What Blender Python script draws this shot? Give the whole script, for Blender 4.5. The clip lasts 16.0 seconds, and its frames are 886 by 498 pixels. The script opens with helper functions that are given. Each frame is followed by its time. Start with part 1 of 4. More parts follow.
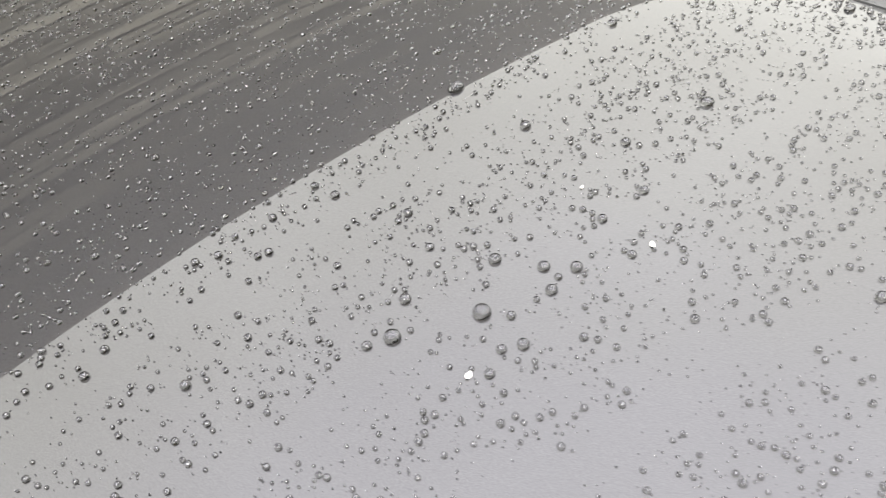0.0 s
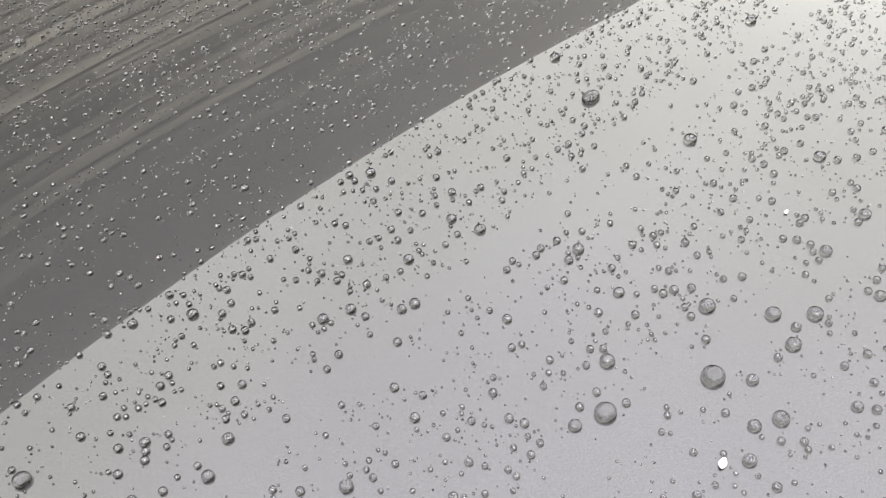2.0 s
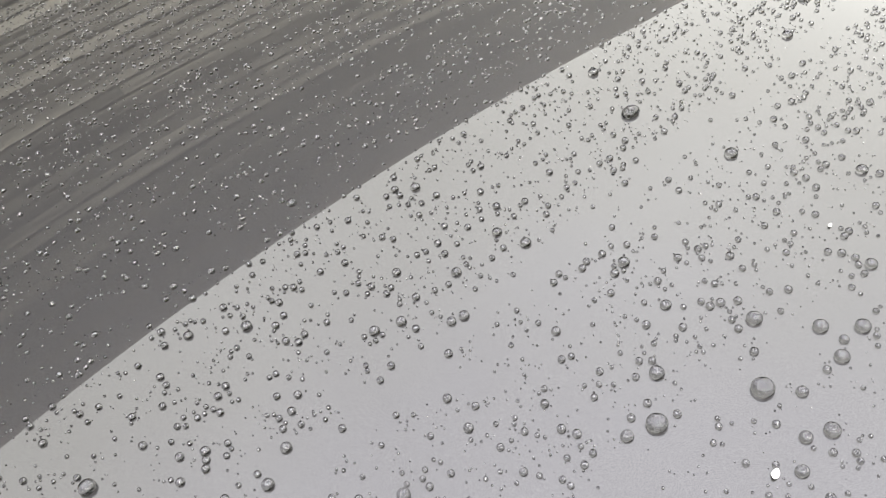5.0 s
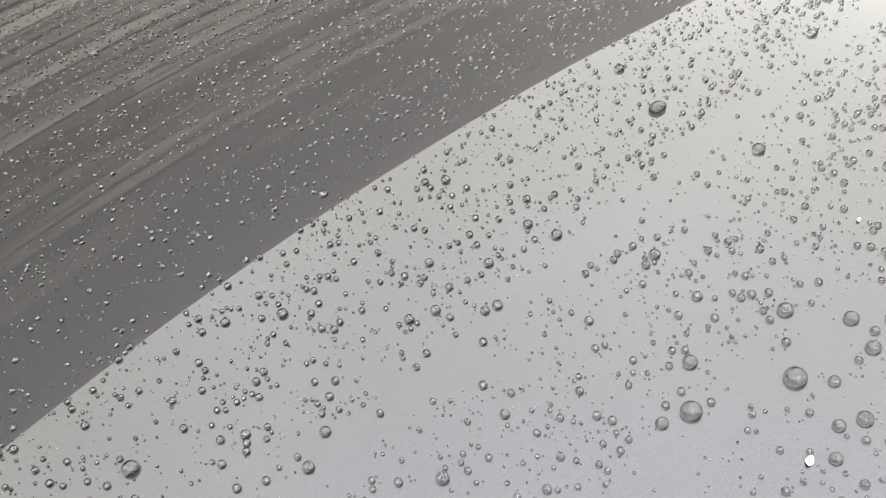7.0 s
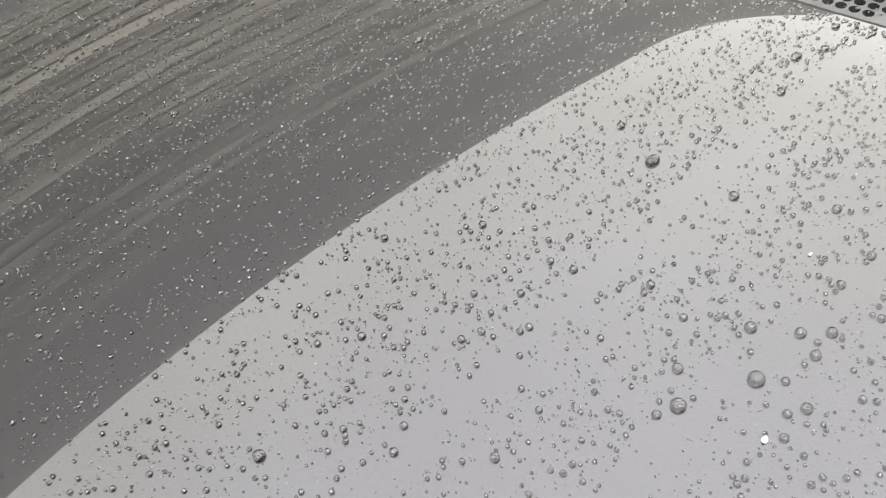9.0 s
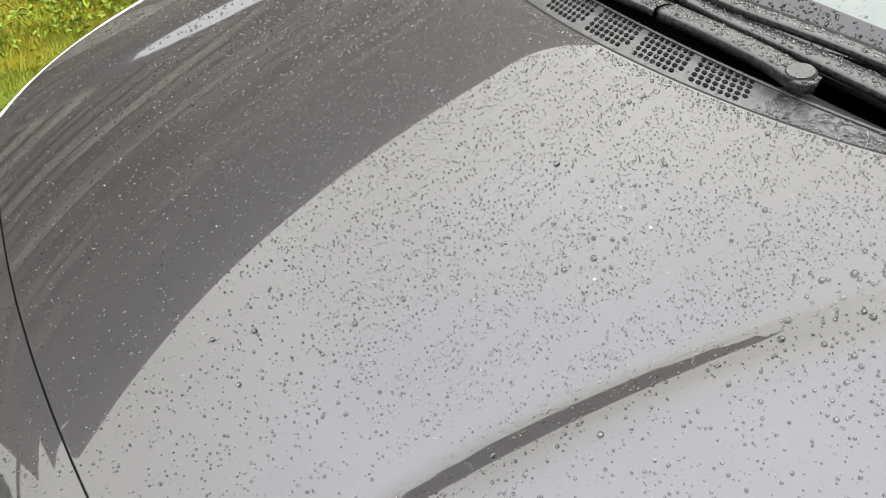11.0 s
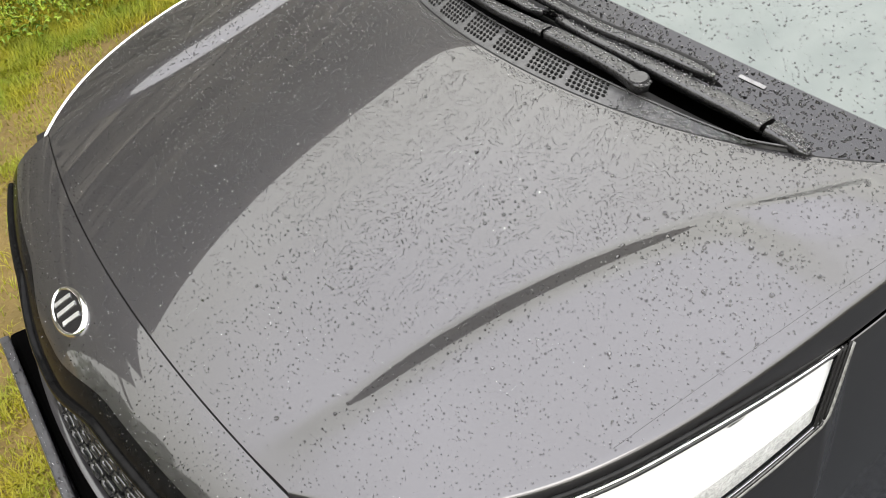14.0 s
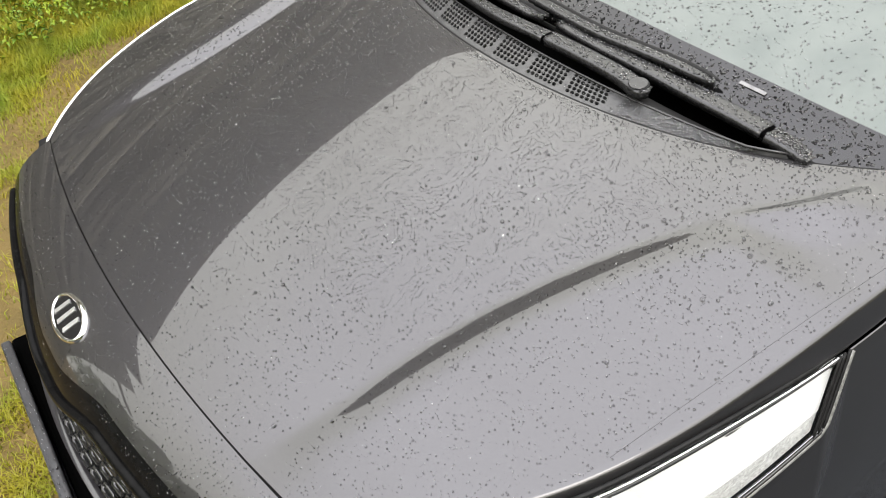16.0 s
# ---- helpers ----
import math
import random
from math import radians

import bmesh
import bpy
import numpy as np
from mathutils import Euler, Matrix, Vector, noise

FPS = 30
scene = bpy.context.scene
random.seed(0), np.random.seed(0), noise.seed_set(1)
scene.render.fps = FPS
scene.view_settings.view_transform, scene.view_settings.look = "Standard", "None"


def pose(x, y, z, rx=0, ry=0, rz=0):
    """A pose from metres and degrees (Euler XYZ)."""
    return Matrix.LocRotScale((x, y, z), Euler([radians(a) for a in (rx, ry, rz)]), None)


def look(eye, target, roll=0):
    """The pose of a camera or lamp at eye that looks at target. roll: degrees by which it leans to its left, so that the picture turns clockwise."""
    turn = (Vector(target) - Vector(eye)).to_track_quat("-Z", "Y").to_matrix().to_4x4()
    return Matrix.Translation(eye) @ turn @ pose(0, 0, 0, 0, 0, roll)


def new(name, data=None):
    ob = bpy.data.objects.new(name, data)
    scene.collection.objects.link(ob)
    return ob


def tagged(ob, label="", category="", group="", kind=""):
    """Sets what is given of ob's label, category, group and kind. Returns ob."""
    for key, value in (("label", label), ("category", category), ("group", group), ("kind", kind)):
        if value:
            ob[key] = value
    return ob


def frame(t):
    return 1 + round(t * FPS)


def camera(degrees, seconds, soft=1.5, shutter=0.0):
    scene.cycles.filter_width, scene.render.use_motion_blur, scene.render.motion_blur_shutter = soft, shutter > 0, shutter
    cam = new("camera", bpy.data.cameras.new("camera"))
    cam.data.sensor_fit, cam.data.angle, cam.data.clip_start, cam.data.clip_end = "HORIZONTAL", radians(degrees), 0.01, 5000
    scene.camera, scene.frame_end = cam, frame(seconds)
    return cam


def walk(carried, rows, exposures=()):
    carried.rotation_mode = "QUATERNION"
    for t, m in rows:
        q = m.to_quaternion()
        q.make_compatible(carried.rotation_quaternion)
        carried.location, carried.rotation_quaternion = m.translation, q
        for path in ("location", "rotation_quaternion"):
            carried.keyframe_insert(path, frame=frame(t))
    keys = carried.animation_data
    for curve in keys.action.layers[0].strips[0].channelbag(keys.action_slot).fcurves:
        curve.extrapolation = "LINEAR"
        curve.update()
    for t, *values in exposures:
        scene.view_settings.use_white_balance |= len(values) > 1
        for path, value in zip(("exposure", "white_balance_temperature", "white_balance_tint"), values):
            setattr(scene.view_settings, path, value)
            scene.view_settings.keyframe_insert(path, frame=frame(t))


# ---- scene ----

# ---------------------------------------------------------------- camera
cam = camera(55.64, 16.0, soft=0.7, shutter=0.2)
# seconds, eye x y z, yaw, pitch, roll to the left
PATH = [
    (0.0, 0.5261, -0.6097, 1.2411, -26.00, -35.69, 1.87),
    (0.3, 0.5004, -0.5694, 1.2236, -27.88, -35.17, 2.69),
    (0.5, 0.4946, -0.5522, 1.2195, -27.75, -35.26, 1.60),
    (1.0, 0.4816, -0.5266, 1.2115, -26.99, -35.07, 1.47),
    (1.5, 0.4826, -0.5233, 1.2101, -27.33, -34.84, 1.43),
    (2.0, 0.4872, -0.5210, 1.2071, -27.95, -34.46, 1.45),
    (2.5, 0.4830, -0.5211, 1.2084, -28.03, -34.52, 1.71),
    (3.0, 0.4795, -0.5209, 1.2090, -27.76, -34.45, 1.60),
    (3.5, 0.4792, -0.5202, 1.2100, -27.28, -34.26, 1.10),
    (4.0, 0.4782, -0.5198, 1.2112, -26.85, -33.91, 0.80),
    (6.5, 0.4678, -0.5215, 1.2107, -25.89, -33.66, 0.40),
    (7.0, 0.4638, -0.5212, 1.2106, -25.88, -33.71, 0.73),
    (7.5, 0.4627, -0.5215, 1.2119, -25.71, -33.55, 0.39),
    (8.0, 0.4622, -0.5226, 1.2120, -25.46, -33.31, 0.19),
    (8.5, 0.4603, -0.5254, 1.2134, -25.35, -33.36, 0.11),
    (9.0, 0.4199, -0.5747, 1.2715, -25.18, -33.23, -0.75),
    (9.5, 0.3770, -0.6747, 1.3486, -26.88, -33.85, 0.51),
    (9.7, 0.3615, -0.7188, 1.3746, -26.81, -34.55, -0.26),
    (11.8, 0.0458, -1.0394, 1.7340, -31.00, -39.99, -2.16),
    (12.0, 0.0301, -1.0676, 1.7549, -31.94, -40.27, -2.10),
    (12.5, -0.0043, -1.1216, 1.8183, -34.04, -41.11, -1.29),
    (13.0, -0.0407, -1.1834, 1.8800, -34.42, -40.94, -1.63),
    (13.5, -0.0543, -1.2270, 1.9080, -33.63, -40.76, -2.70),
    (14.0, -0.0544, -1.2379, 1.9153, -34.39, -41.07, -2.01),
    (14.5, -0.0455, -1.2364, 1.9182, -34.42, -41.10, -2.10),
    (15.0, -0.0406, -1.2372, 1.9177, -34.15, -41.10, -2.19),
    (15.5, -0.0391, -1.2385, 1.9197, -34.06, -41.17, -2.22),
    (16.0, -0.0400, -1.2397, 1.9215, -33.84, -40.97, -2.31),
]


def eye_pose(x, y, z, yaw, pitch, roll):
    a, p = radians(yaw), radians(pitch)
    ahead = Vector((-math.sin(a) * math.cos(p), math.cos(a) * math.cos(p), math.sin(p)))
    return look((x, y, z), Vector((x, y, z)) + ahead, roll)


walk(cam, [(t, eye_pose(*row)) for t, *row in PATH], exposures=[(0.0, -0.09), (0.6, -0.15), (9.7, -0.15), (12.3, 0.02), (13.2, -0.29), (16.0, -0.35)])

# ---------------------------------------------------------------- sky and sun
world = bpy.data.worlds.new("overcast_sky")
scene.world = world
world.use_nodes = True
wn, wl = world.node_tree.nodes, world.node_tree.links
wn.clear()
sky = wn.new("ShaderNodeTexSky")
sky.sky_type, sky.sun_disc = "NISHITA", False
sky.sun_elevation, sky.sun_rotation = radians(50), radians(200)
sky.dust_density = 4.0
cloud = wn.new("ShaderNodeTexNoise")
cloud.inputs["Scale"].default_value = 2.2
cloud.inputs["Detail"].default_value = 4.0
where, split = wn.new("ShaderNodeTexCoord"), wn.new("ShaderNodeSeparateXYZ")
mixed = wn.new("ShaderNodeMath")
mixed.operation = "MULTIPLY_ADD"
mixed.inputs[1].default_value = 0.50
scaled = wn.new("ShaderNodeMath")
scaled.operation = "MULTIPLY"
scaled.inputs[1].default_value = 0.78
ramp = wn.new("ShaderNodeValToRGB")
ramp.color_ramp.elements[0].position, ramp.color_ramp.elements[0].color = 0.0, (2.7, 2.65, 2.5, 1)
ramp.color_ramp.elements[1].position, ramp.color_ramp.elements[1].color = 1.0, (7.05, 7.0, 7.05, 1)
middle = ramp.color_ramp.elements.new(0.62)
middle.color = (4.2, 4.12, 3.85, 1)
veil = wn.new("ShaderNodeMix")
veil.data_type = "RGBA"
veil.inputs["Factor"].default_value = 0.93
back, out = wn.new("ShaderNodeBackground"), wn.new("ShaderNodeOutputWorld")
back.inputs["Strength"].default_value = 1.02
wl.new(where.outputs["Generated"], split.inputs["Vector"])
wl.new(where.outputs["Generated"], cloud.inputs["Vector"])
wl.new(cloud.outputs["Fac"], mixed.inputs[0])
wl.new(split.outputs["Z"], mixed.inputs[2])
wl.new(mixed.outputs["Value"], scaled.inputs[0])
wl.new(scaled.outputs["Value"], ramp.inputs["Fac"])
wl.new(sky.outputs["Color"], veil.inputs["A"])
drift, tint, tinted = wn.new("ShaderNodeTexNoise"), wn.new("ShaderNodeValToRGB"), wn.new("ShaderNodeMix")
shift = wn.new("ShaderNodeMath")
shift.operation = "MULTIPLY_ADD"
shift.inputs[1].default_value = 0.25
drift.inputs["Scale"].default_value, drift.inputs["Detail"].default_value = 3.4, 2.0
tint.color_ramp.elements[0].position, tint.color_ramp.elements[0].color = 0.84, (1.0, 1.0, 0.968, 1)
tint.color_ramp.elements[1].position, tint.color_ramp.elements[1].color = 0.97, (0.99, 0.985, 1.028, 1)
tinted.data_type, tinted.blend_type = "RGBA", "MULTIPLY"
tinted.inputs["Factor"].default_value = 1.0
wl.new(where.outputs["Generated"], drift.inputs["Vector"])
wl.new(drift.outputs["Fac"], shift.inputs[0])
wl.new(split.outputs["Z"], shift.inputs[2])
wl.new(shift.outputs["Value"], tint.inputs["Fac"])
wl.new(ramp.outputs["Color"], tinted.inputs["A"])
wl.new(tint.outputs["Color"], tinted.inputs["B"])
wl.new(tinted.outputs["Result"], veil.inputs["B"])
wl.new(veil.outputs["Result"], back.inputs["Color"])
wl.new(back.outputs["Background"], out.inputs["Surface"])
sun = new("sun", bpy.data.lights.new("sun", "SUN"))
sun.data.energy, sun.data.angle, sun.data.color = 1.5, radians(25), (1.0, 0.97, 0.92)
sun.matrix_world = look((-2, -4, 7), (0, 0, 0))


# ---------------------------------------------------------------- materials
def material(name, color, rough=0.5, metal=0.0, **more):
    m = bpy.data.materials.new(name)
    m.use_nodes = True
    b = m.node_tree.nodes["Principled BSDF"]
    b.inputs["Base Color"].default_value = (*color, 1)
    b.inputs["Roughness"].default_value = rough
    b.inputs["Metallic"].default_value = metal
    for key, value in more.items():
        b.inputs[key.replace("_", " ")].default_value = value
    return m


def vary(m, scale, low, high, detail=5.0, bump=0.0, stretch=(1, 1, 1), bump_scale=None, low_at=0.35, high_at=0.65, rough=None):
    """Noise between two colours, with an optional fine relief and gloss change."""
    n, l = m.node_tree.nodes, m.node_tree.links
    b = n["Principled BSDF"]
    co, mp, no, cr = n.new("ShaderNodeTexCoord"), n.new("ShaderNodeMapping"), n.new("ShaderNodeTexNoise"), n.new("ShaderNodeValToRGB")
    mp.inputs["Scale"].default_value = stretch
    no.inputs["Scale"].default_value, no.inputs["Detail"].default_value = scale, detail
    cr.color_ramp.elements[0].position, cr.color_ramp.elements[0].color = low_at, (*low, 1)
    cr.color_ramp.elements[1].position, cr.color_ramp.elements[1].color = high_at, (*high, 1)
    l.new(co.outputs["Object"], mp.inputs["Vector"])
    l.new(mp.outputs["Vector"], no.inputs["Vector"])
    l.new(no.outputs["Fac"], cr.inputs["Fac"])
    l.new(cr.outputs["Color"], b.inputs["Base Color"])
    if bump:
        fine, bp = n.new("ShaderNodeTexNoise"), n.new("ShaderNodeBump")
        fine.inputs["Scale"].default_value, fine.inputs["Detail"].default_value = bump_scale or scale * 4, 4.0
        bp.inputs["Strength"].default_value, bp.inputs["Distance"].default_value = 1.0, bump
        l.new(mp.outputs["Vector"], fine.inputs["Vector"])
        l.new(fine.outputs["Fac"], bp.inputs["Height"])
        l.new(bp.outputs["Normal"], b.inputs["Normal"])
    if rough:
        rr = n.new("ShaderNodeMapRange")
        rr.inputs["To Min"].default_value, rr.inputs["To Max"].default_value = rough
        l.new(no.outputs["Fac"], rr.inputs["Value"])
        l.new(rr.outputs["Result"], b.inputs["Roughness"])
    return m


def by_piece(m, low, high):
    """Every piece takes its own tone: the base colour times a factor between low and high."""
    n, l = m.node_tree.nodes, m.node_tree.links
    b, info, span_to, mix = n["Principled BSDF"], n.new("ShaderNodeObjectInfo"), n.new("ShaderNodeMapRange"), n.new("ShaderNodeMix")
    span_to.inputs["To Min"].default_value, span_to.inputs["To Max"].default_value = low, high
    mix.data_type, mix.blend_type = "RGBA", "MULTIPLY"
    mix.inputs["Factor"].default_value = 1.0
    l.new(info.outputs["Random"], span_to.inputs["Value"])
    l.new(b.inputs["Base Color"].links[0].from_socket, mix.inputs["A"])
    l.new(span_to.outputs["Result"], mix.inputs["B"])
    l.new(mix.outputs["Result"], b.inputs["Base Color"])
    return m


PAINT = material("grey_metallic_paint", (0.05, 0.048, 0.052), 0.40, 0.7, Coat_Weight=1.0, Coat_Roughness=0.012, Coat_IOR=1.55)
vary(PAINT, 2600.0, (0.026, 0.0255, 0.027), (0.048, 0.046, 0.048), detail=2.0)
WET_PAINT = vary(material("paint_under_water", (0.09, 0.088, 0.092), 0.15, 0.85), 1800.0, (0.034, 0.0335, 0.0345), (0.085, 0.084, 0.086), detail=2.0)
WET_PAINT.node_tree.nodes["Principled BSDF"].inputs["Specular IOR Level"].default_value = 0.1
BLACK = vary(material("black_plastic", (0.02, 0.02, 0.021), 0.42), 90.0, (0.016, 0.016, 0.017), (0.03, 0.03, 0.031), bump=0.0004, bump_scale=900.0)
GREY_PLASTIC = vary(material("wet_grey_plastic", (0.035, 0.035, 0.036), 0.28), 60.0, (0.026, 0.026, 0.027), (0.046, 0.046, 0.047), bump=0.0003, bump_scale=800.0)
# near-black in place of the shade inside hollows and gaps
SHADE_BLACK = material("shade_black", (0.0015, 0.0015, 0.0015), 0.9, Specular_IOR_Level=0.0)
RUBBER = vary(material("black_rubber", (0.012, 0.012, 0.012), 0.6, Specular_IOR_Level=0.2), 90.0, (0.005, 0.005, 0.005), (0.010, 0.010, 0.010))
CHROME = vary(material("chrome", (0.8, 0.8, 0.8), 0.08, 1.0), 40.0, (0.74, 0.74, 0.75), (0.84, 0.84, 0.84))
DARK_CHROME = material("dark_chrome", (0.16, 0.16, 0.17), 0.16, 1.0)
GLOSS_BLACK = vary(material("glossy_black_plastic", (0.012, 0.012, 0.012), 0.16, Specular_IOR_Level=0.05), 80.0, (0.0035, 0.0035, 0.0035), (0.006, 0.006, 0.006))
GRILLE = vary(material("wet_grille_plastic", (0.015, 0.015, 0.015), 0.1, Specular_IOR_Level=0.7), 80.0, (0.010, 0.010, 0.010), (0.022, 0.022, 0.022))
BADGE = material("black_enamel", (0.008, 0.008, 0.009), 0.12)
REFLECTOR = vary(material("white_lamp_housing", (0.8, 0.8, 0.8), 0.25), 30.0, (0.74, 0.74, 0.74), (0.84, 0.84, 0.84))
RIBBED = vary(material("frosted_strip", (0.5, 0.5, 0.49), 0.35), 220.0, (0.34, 0.34, 0.33), (0.62, 0.62, 0.61), bump=0.002, bump_scale=160.0)
RIM = vary(material("pale_grey_rim", (0.14, 0.14, 0.135), 0.4), 120.0, (0.09, 0.09, 0.085), (0.18, 0.18, 0.17))
BLACK_WET = vary(material("wet_black_plastic", (0.03, 0.03, 0.031), 0.22), 120.0, (0.012, 0.012, 0.0125), (0.024, 0.024, 0.025), bump=0.0006, bump_scale=260.0)
LENS = material("clear_lamp_lens", (0.97, 0.98, 0.98), 0.02, 0.0, Transmission_Weight=1.0, IOR=1.45)
WATER = material("water", (1, 1, 1), 0.0, 0.0, Transmission_Weight=1.0, IOR=1.333)
GLASS = vary(material("fogged_windscreen", (0.13, 0.15, 0.14), 0.04), 7.0, (0.088, 0.105, 0.096), (0.115, 0.132, 0.121))
FRIT = material("black_glass_border", (0.006, 0.006, 0.0062), 0.05, Specular_IOR_Level=0.52)
FROST = vary(material("pale_strip_behind_wet_glass", (0.15, 0.15, 0.15), 0.2), 60.0, (0.12, 0.12, 0.12), (0.18, 0.18, 0.18))
STEEL = vary(material("brushed_metal", (0.75, 0.75, 0.75), 0.38, 1.0), 90.0, (0.68, 0.68, 0.68), (0.82, 0.82, 0.82))
STICKER = vary(material("white_sticker", (0.5, 0.5, 0.5), 0.4), 60.0, (0.42, 0.42, 0.42), (0.56, 0.56, 0.56))
SPECK = material("white_petal", (0.85, 0.84, 0.8), 0.6)
PLATE = vary(material("plate_frame", (0.03, 0.03, 0.032), 0.35), 50.0, (0.024, 0.024, 0.026), (0.04, 0.04, 0.042))
WOOD = vary(material("weathered_boards", (0.2, 0.17, 0.14), 0.85), 2.2, (0.045, 0.043, 0.037), (0.36, 0.345, 0.305), bump=0.004, stretch=(0.3, 1, 7), bump_scale=14.0)
SOFFIT = vary(material("blue_grey_soffit", (0.34, 0.36, 0.42), 0.6), 2.0, (0.42, 0.44, 0.50), (0.68, 0.70, 0.78), stretch=(0.15, 3, 1), low_at=0.3, high_at=0.7)
by_piece(SOFFIT, 0.62, 1.15)
by_piece(WOOD, 0.5, 1.2)
DARK_GROUND = vary(material("added_dark_ground", (0.02, 0.022, 0.025), 0.8, Specular_IOR_Level=0.2), 60.0, (0.014, 0.016, 0.019), (0.028, 0.031, 0.036), bump=0.004, bump_scale=220.0)
ROOF = vary(material("grey_roof_sheet", (0.25, 0.25, 0.27), 0.5), 2.0, (0.30, 0.30, 0.32), (0.42, 0.42, 0.44))
SOIL = vary(material("soil_and_grass_ground", (0.2, 0.15, 0.07), 0.95), 1.6, (0.155, 0.103, 0.030), (0.080, 0.058, 0.014), detail=8.0, bump=0.02, bump_scale=30.0)
BLADE = vary(material("grass_blades", (0.13, 0.2, 0.02), 0.6), 3.0, (0.265, 0.225, 0.003), (0.13, 0.185, 0.003))
LEAF = vary(material("weed_leaves", (0.07, 0.17, 0.02), 0.55), 9.0, (0.07, 0.14, 0.003), (0.20, 0.26, 0.006))
BARK = vary(material("bark", (0.1, 0.08, 0.06), 0.9), 6.0, (0.06, 0.05, 0.04), (0.15, 0.12, 0.09), bump=0.01)


# ---------------------------------------------------------------- mesh helpers
def part(name, bm, mat, parent=None, label="", smooth=False):
    me = bpy.data.meshes.new(name)
    bm.to_mesh(me)
    bm.free()
    return link(name, me, mat, parent, label, smooth)


def link(name, me, mat, parent=None, label="", smooth=False):
    me.materials.append(mat)
    if smooth:
        me.polygons.foreach_set("use_smooth", [True] * len(me.polygons))
    ob = new(name, me)
    ob.parent = parent
    if label:
        ob["label"] = label
    return ob


def sheet(fn, us, vs, thick=0.0, flip=False):
    """A bmesh grid of points fn(u, v); thick gives it a back, offset along the surface's normal."""
    bm = bmesh.new()
    rows = [[bm.verts.new(fn(u, v)) for v in vs] for u in us]
    for i in range(len(us) - 1):
        for j in range(len(vs) - 1):
            q = (rows[i][j], rows[i + 1][j], rows[i + 1][j + 1], rows[i][j + 1])
            bm.faces.new(q[::-1] if flip else q)
    if thick:
        bm.normal_update()
        back = {v: bm.verts.new(v.co - v.normal * thick) for v in list(bm.verts)}
        for f in list(bm.faces):
            bm.faces.new([back[v] for v in reversed(f.verts)])
        edge = [rows[i][0] for i in range(len(us))] + [rows[-1][j] for j in range(1, len(vs))] + [rows[i][-1] for i in range(len(us) - 2, -1, -1)] + [rows[0][j] for j in range(len(vs) - 2, 0, -1)]
        for a, b in zip(edge, edge[1:] + edge[:1]):
            q = (a, back[a], back[b], b)
            bm.faces.new(q if not flip else q[::-1])
    return bm


def box(size, at, bevel=0.0, turn=(0, 0, 0)):
    bm = bmesh.new()
    bmesh.ops.create_cube(bm, size=1.0)
    bmesh.ops.scale(bm, vec=size, verts=bm.verts)
    if bevel:
        bmesh.ops.bevel(bm, geom=bm.edges[:], offset=bevel, segments=2, affect="EDGES", profile=0.5)
    bmesh.ops.transform(bm, matrix=pose(*at, *turn), verts=bm.verts)
    return bm


def span(a, b, n):
    return [a + (b - a) * i / (n - 1) for i in range(n)]


def smooth01(x):
    x = min(1.0, max(0.0, x))
    return x * x * (3 - 2 * x)


def tube(points, radius, sides=8, flat=1.0):
    """A round bar along points; radius may be a function of 0..1 along it."""
    bm = bmesh.new()
    rings = []
    pts = [Vector(p) for p in points]
    for i, p in enumerate(pts):
        way = (pts[min(i + 1, len(pts) - 1)] - pts[max(i - 1, 0)]).normalized()
        side = way.cross(Vector((0, 0, 1)))
        side = side.normalized() if side.length > 1e-4 else Vector((1, 0, 0))
        up = side.cross(way)
        r = radius(i / (len(pts) - 1)) if callable(radius) else radius
        rings.append([bm.verts.new(p + r * (math.cos(2 * math.pi * k / sides) * side + flat * math.sin(2 * math.pi * k / sides) * up)) for k in range(sides)])
    for a, b in zip(rings, rings[1:]):
        for k in range(sides):
            bm.faces.new((a[k], a[(k + 1) % sides], b[(k + 1) % sides], b[k]))
    bm.faces.new(rings[0][::-1])
    bm.faces.new(rings[-1])
    bmesh.ops.recalc_face_normals(bm, faces=bm.faces)
    return bm


# ---------------------------------------------------------------- the car's shape
# x runs from the nose to the windscreen, y to the car's right side, z up
def seam_x(y):
    return 0.081 + 0.155 * y * y


def cowl_x(y):
    return 0.929 - 0.02 * y + 0.34 * y * y + 0.22 * y ** 4


def half_width(x):
    """Half the bonnet's width at its shoulder."""
    return 0.876 - 0.36 * math.exp(-(x - 0.10) / 0.21)


def base_z(x, y):
    q, rear = y * y, max(0.0, x - cowl_x(y) + 0.16)
    z = 0.8905 + 0.3683 * x - 0.3018 * x * x + 0.1844 * x ** 3 - 0.0563 * x ** 4 - (0.0929 + 0.0384 * x - 0.0932 * x * x) * q
    # the rear edge swells a little and turns down again towards the windscreen
    return z + (-0.0142 + 0.1252 * x - 0.0976 * x * x) * q * q + 0.1128 * rear ** 2 - 1.3188 * rear ** 3


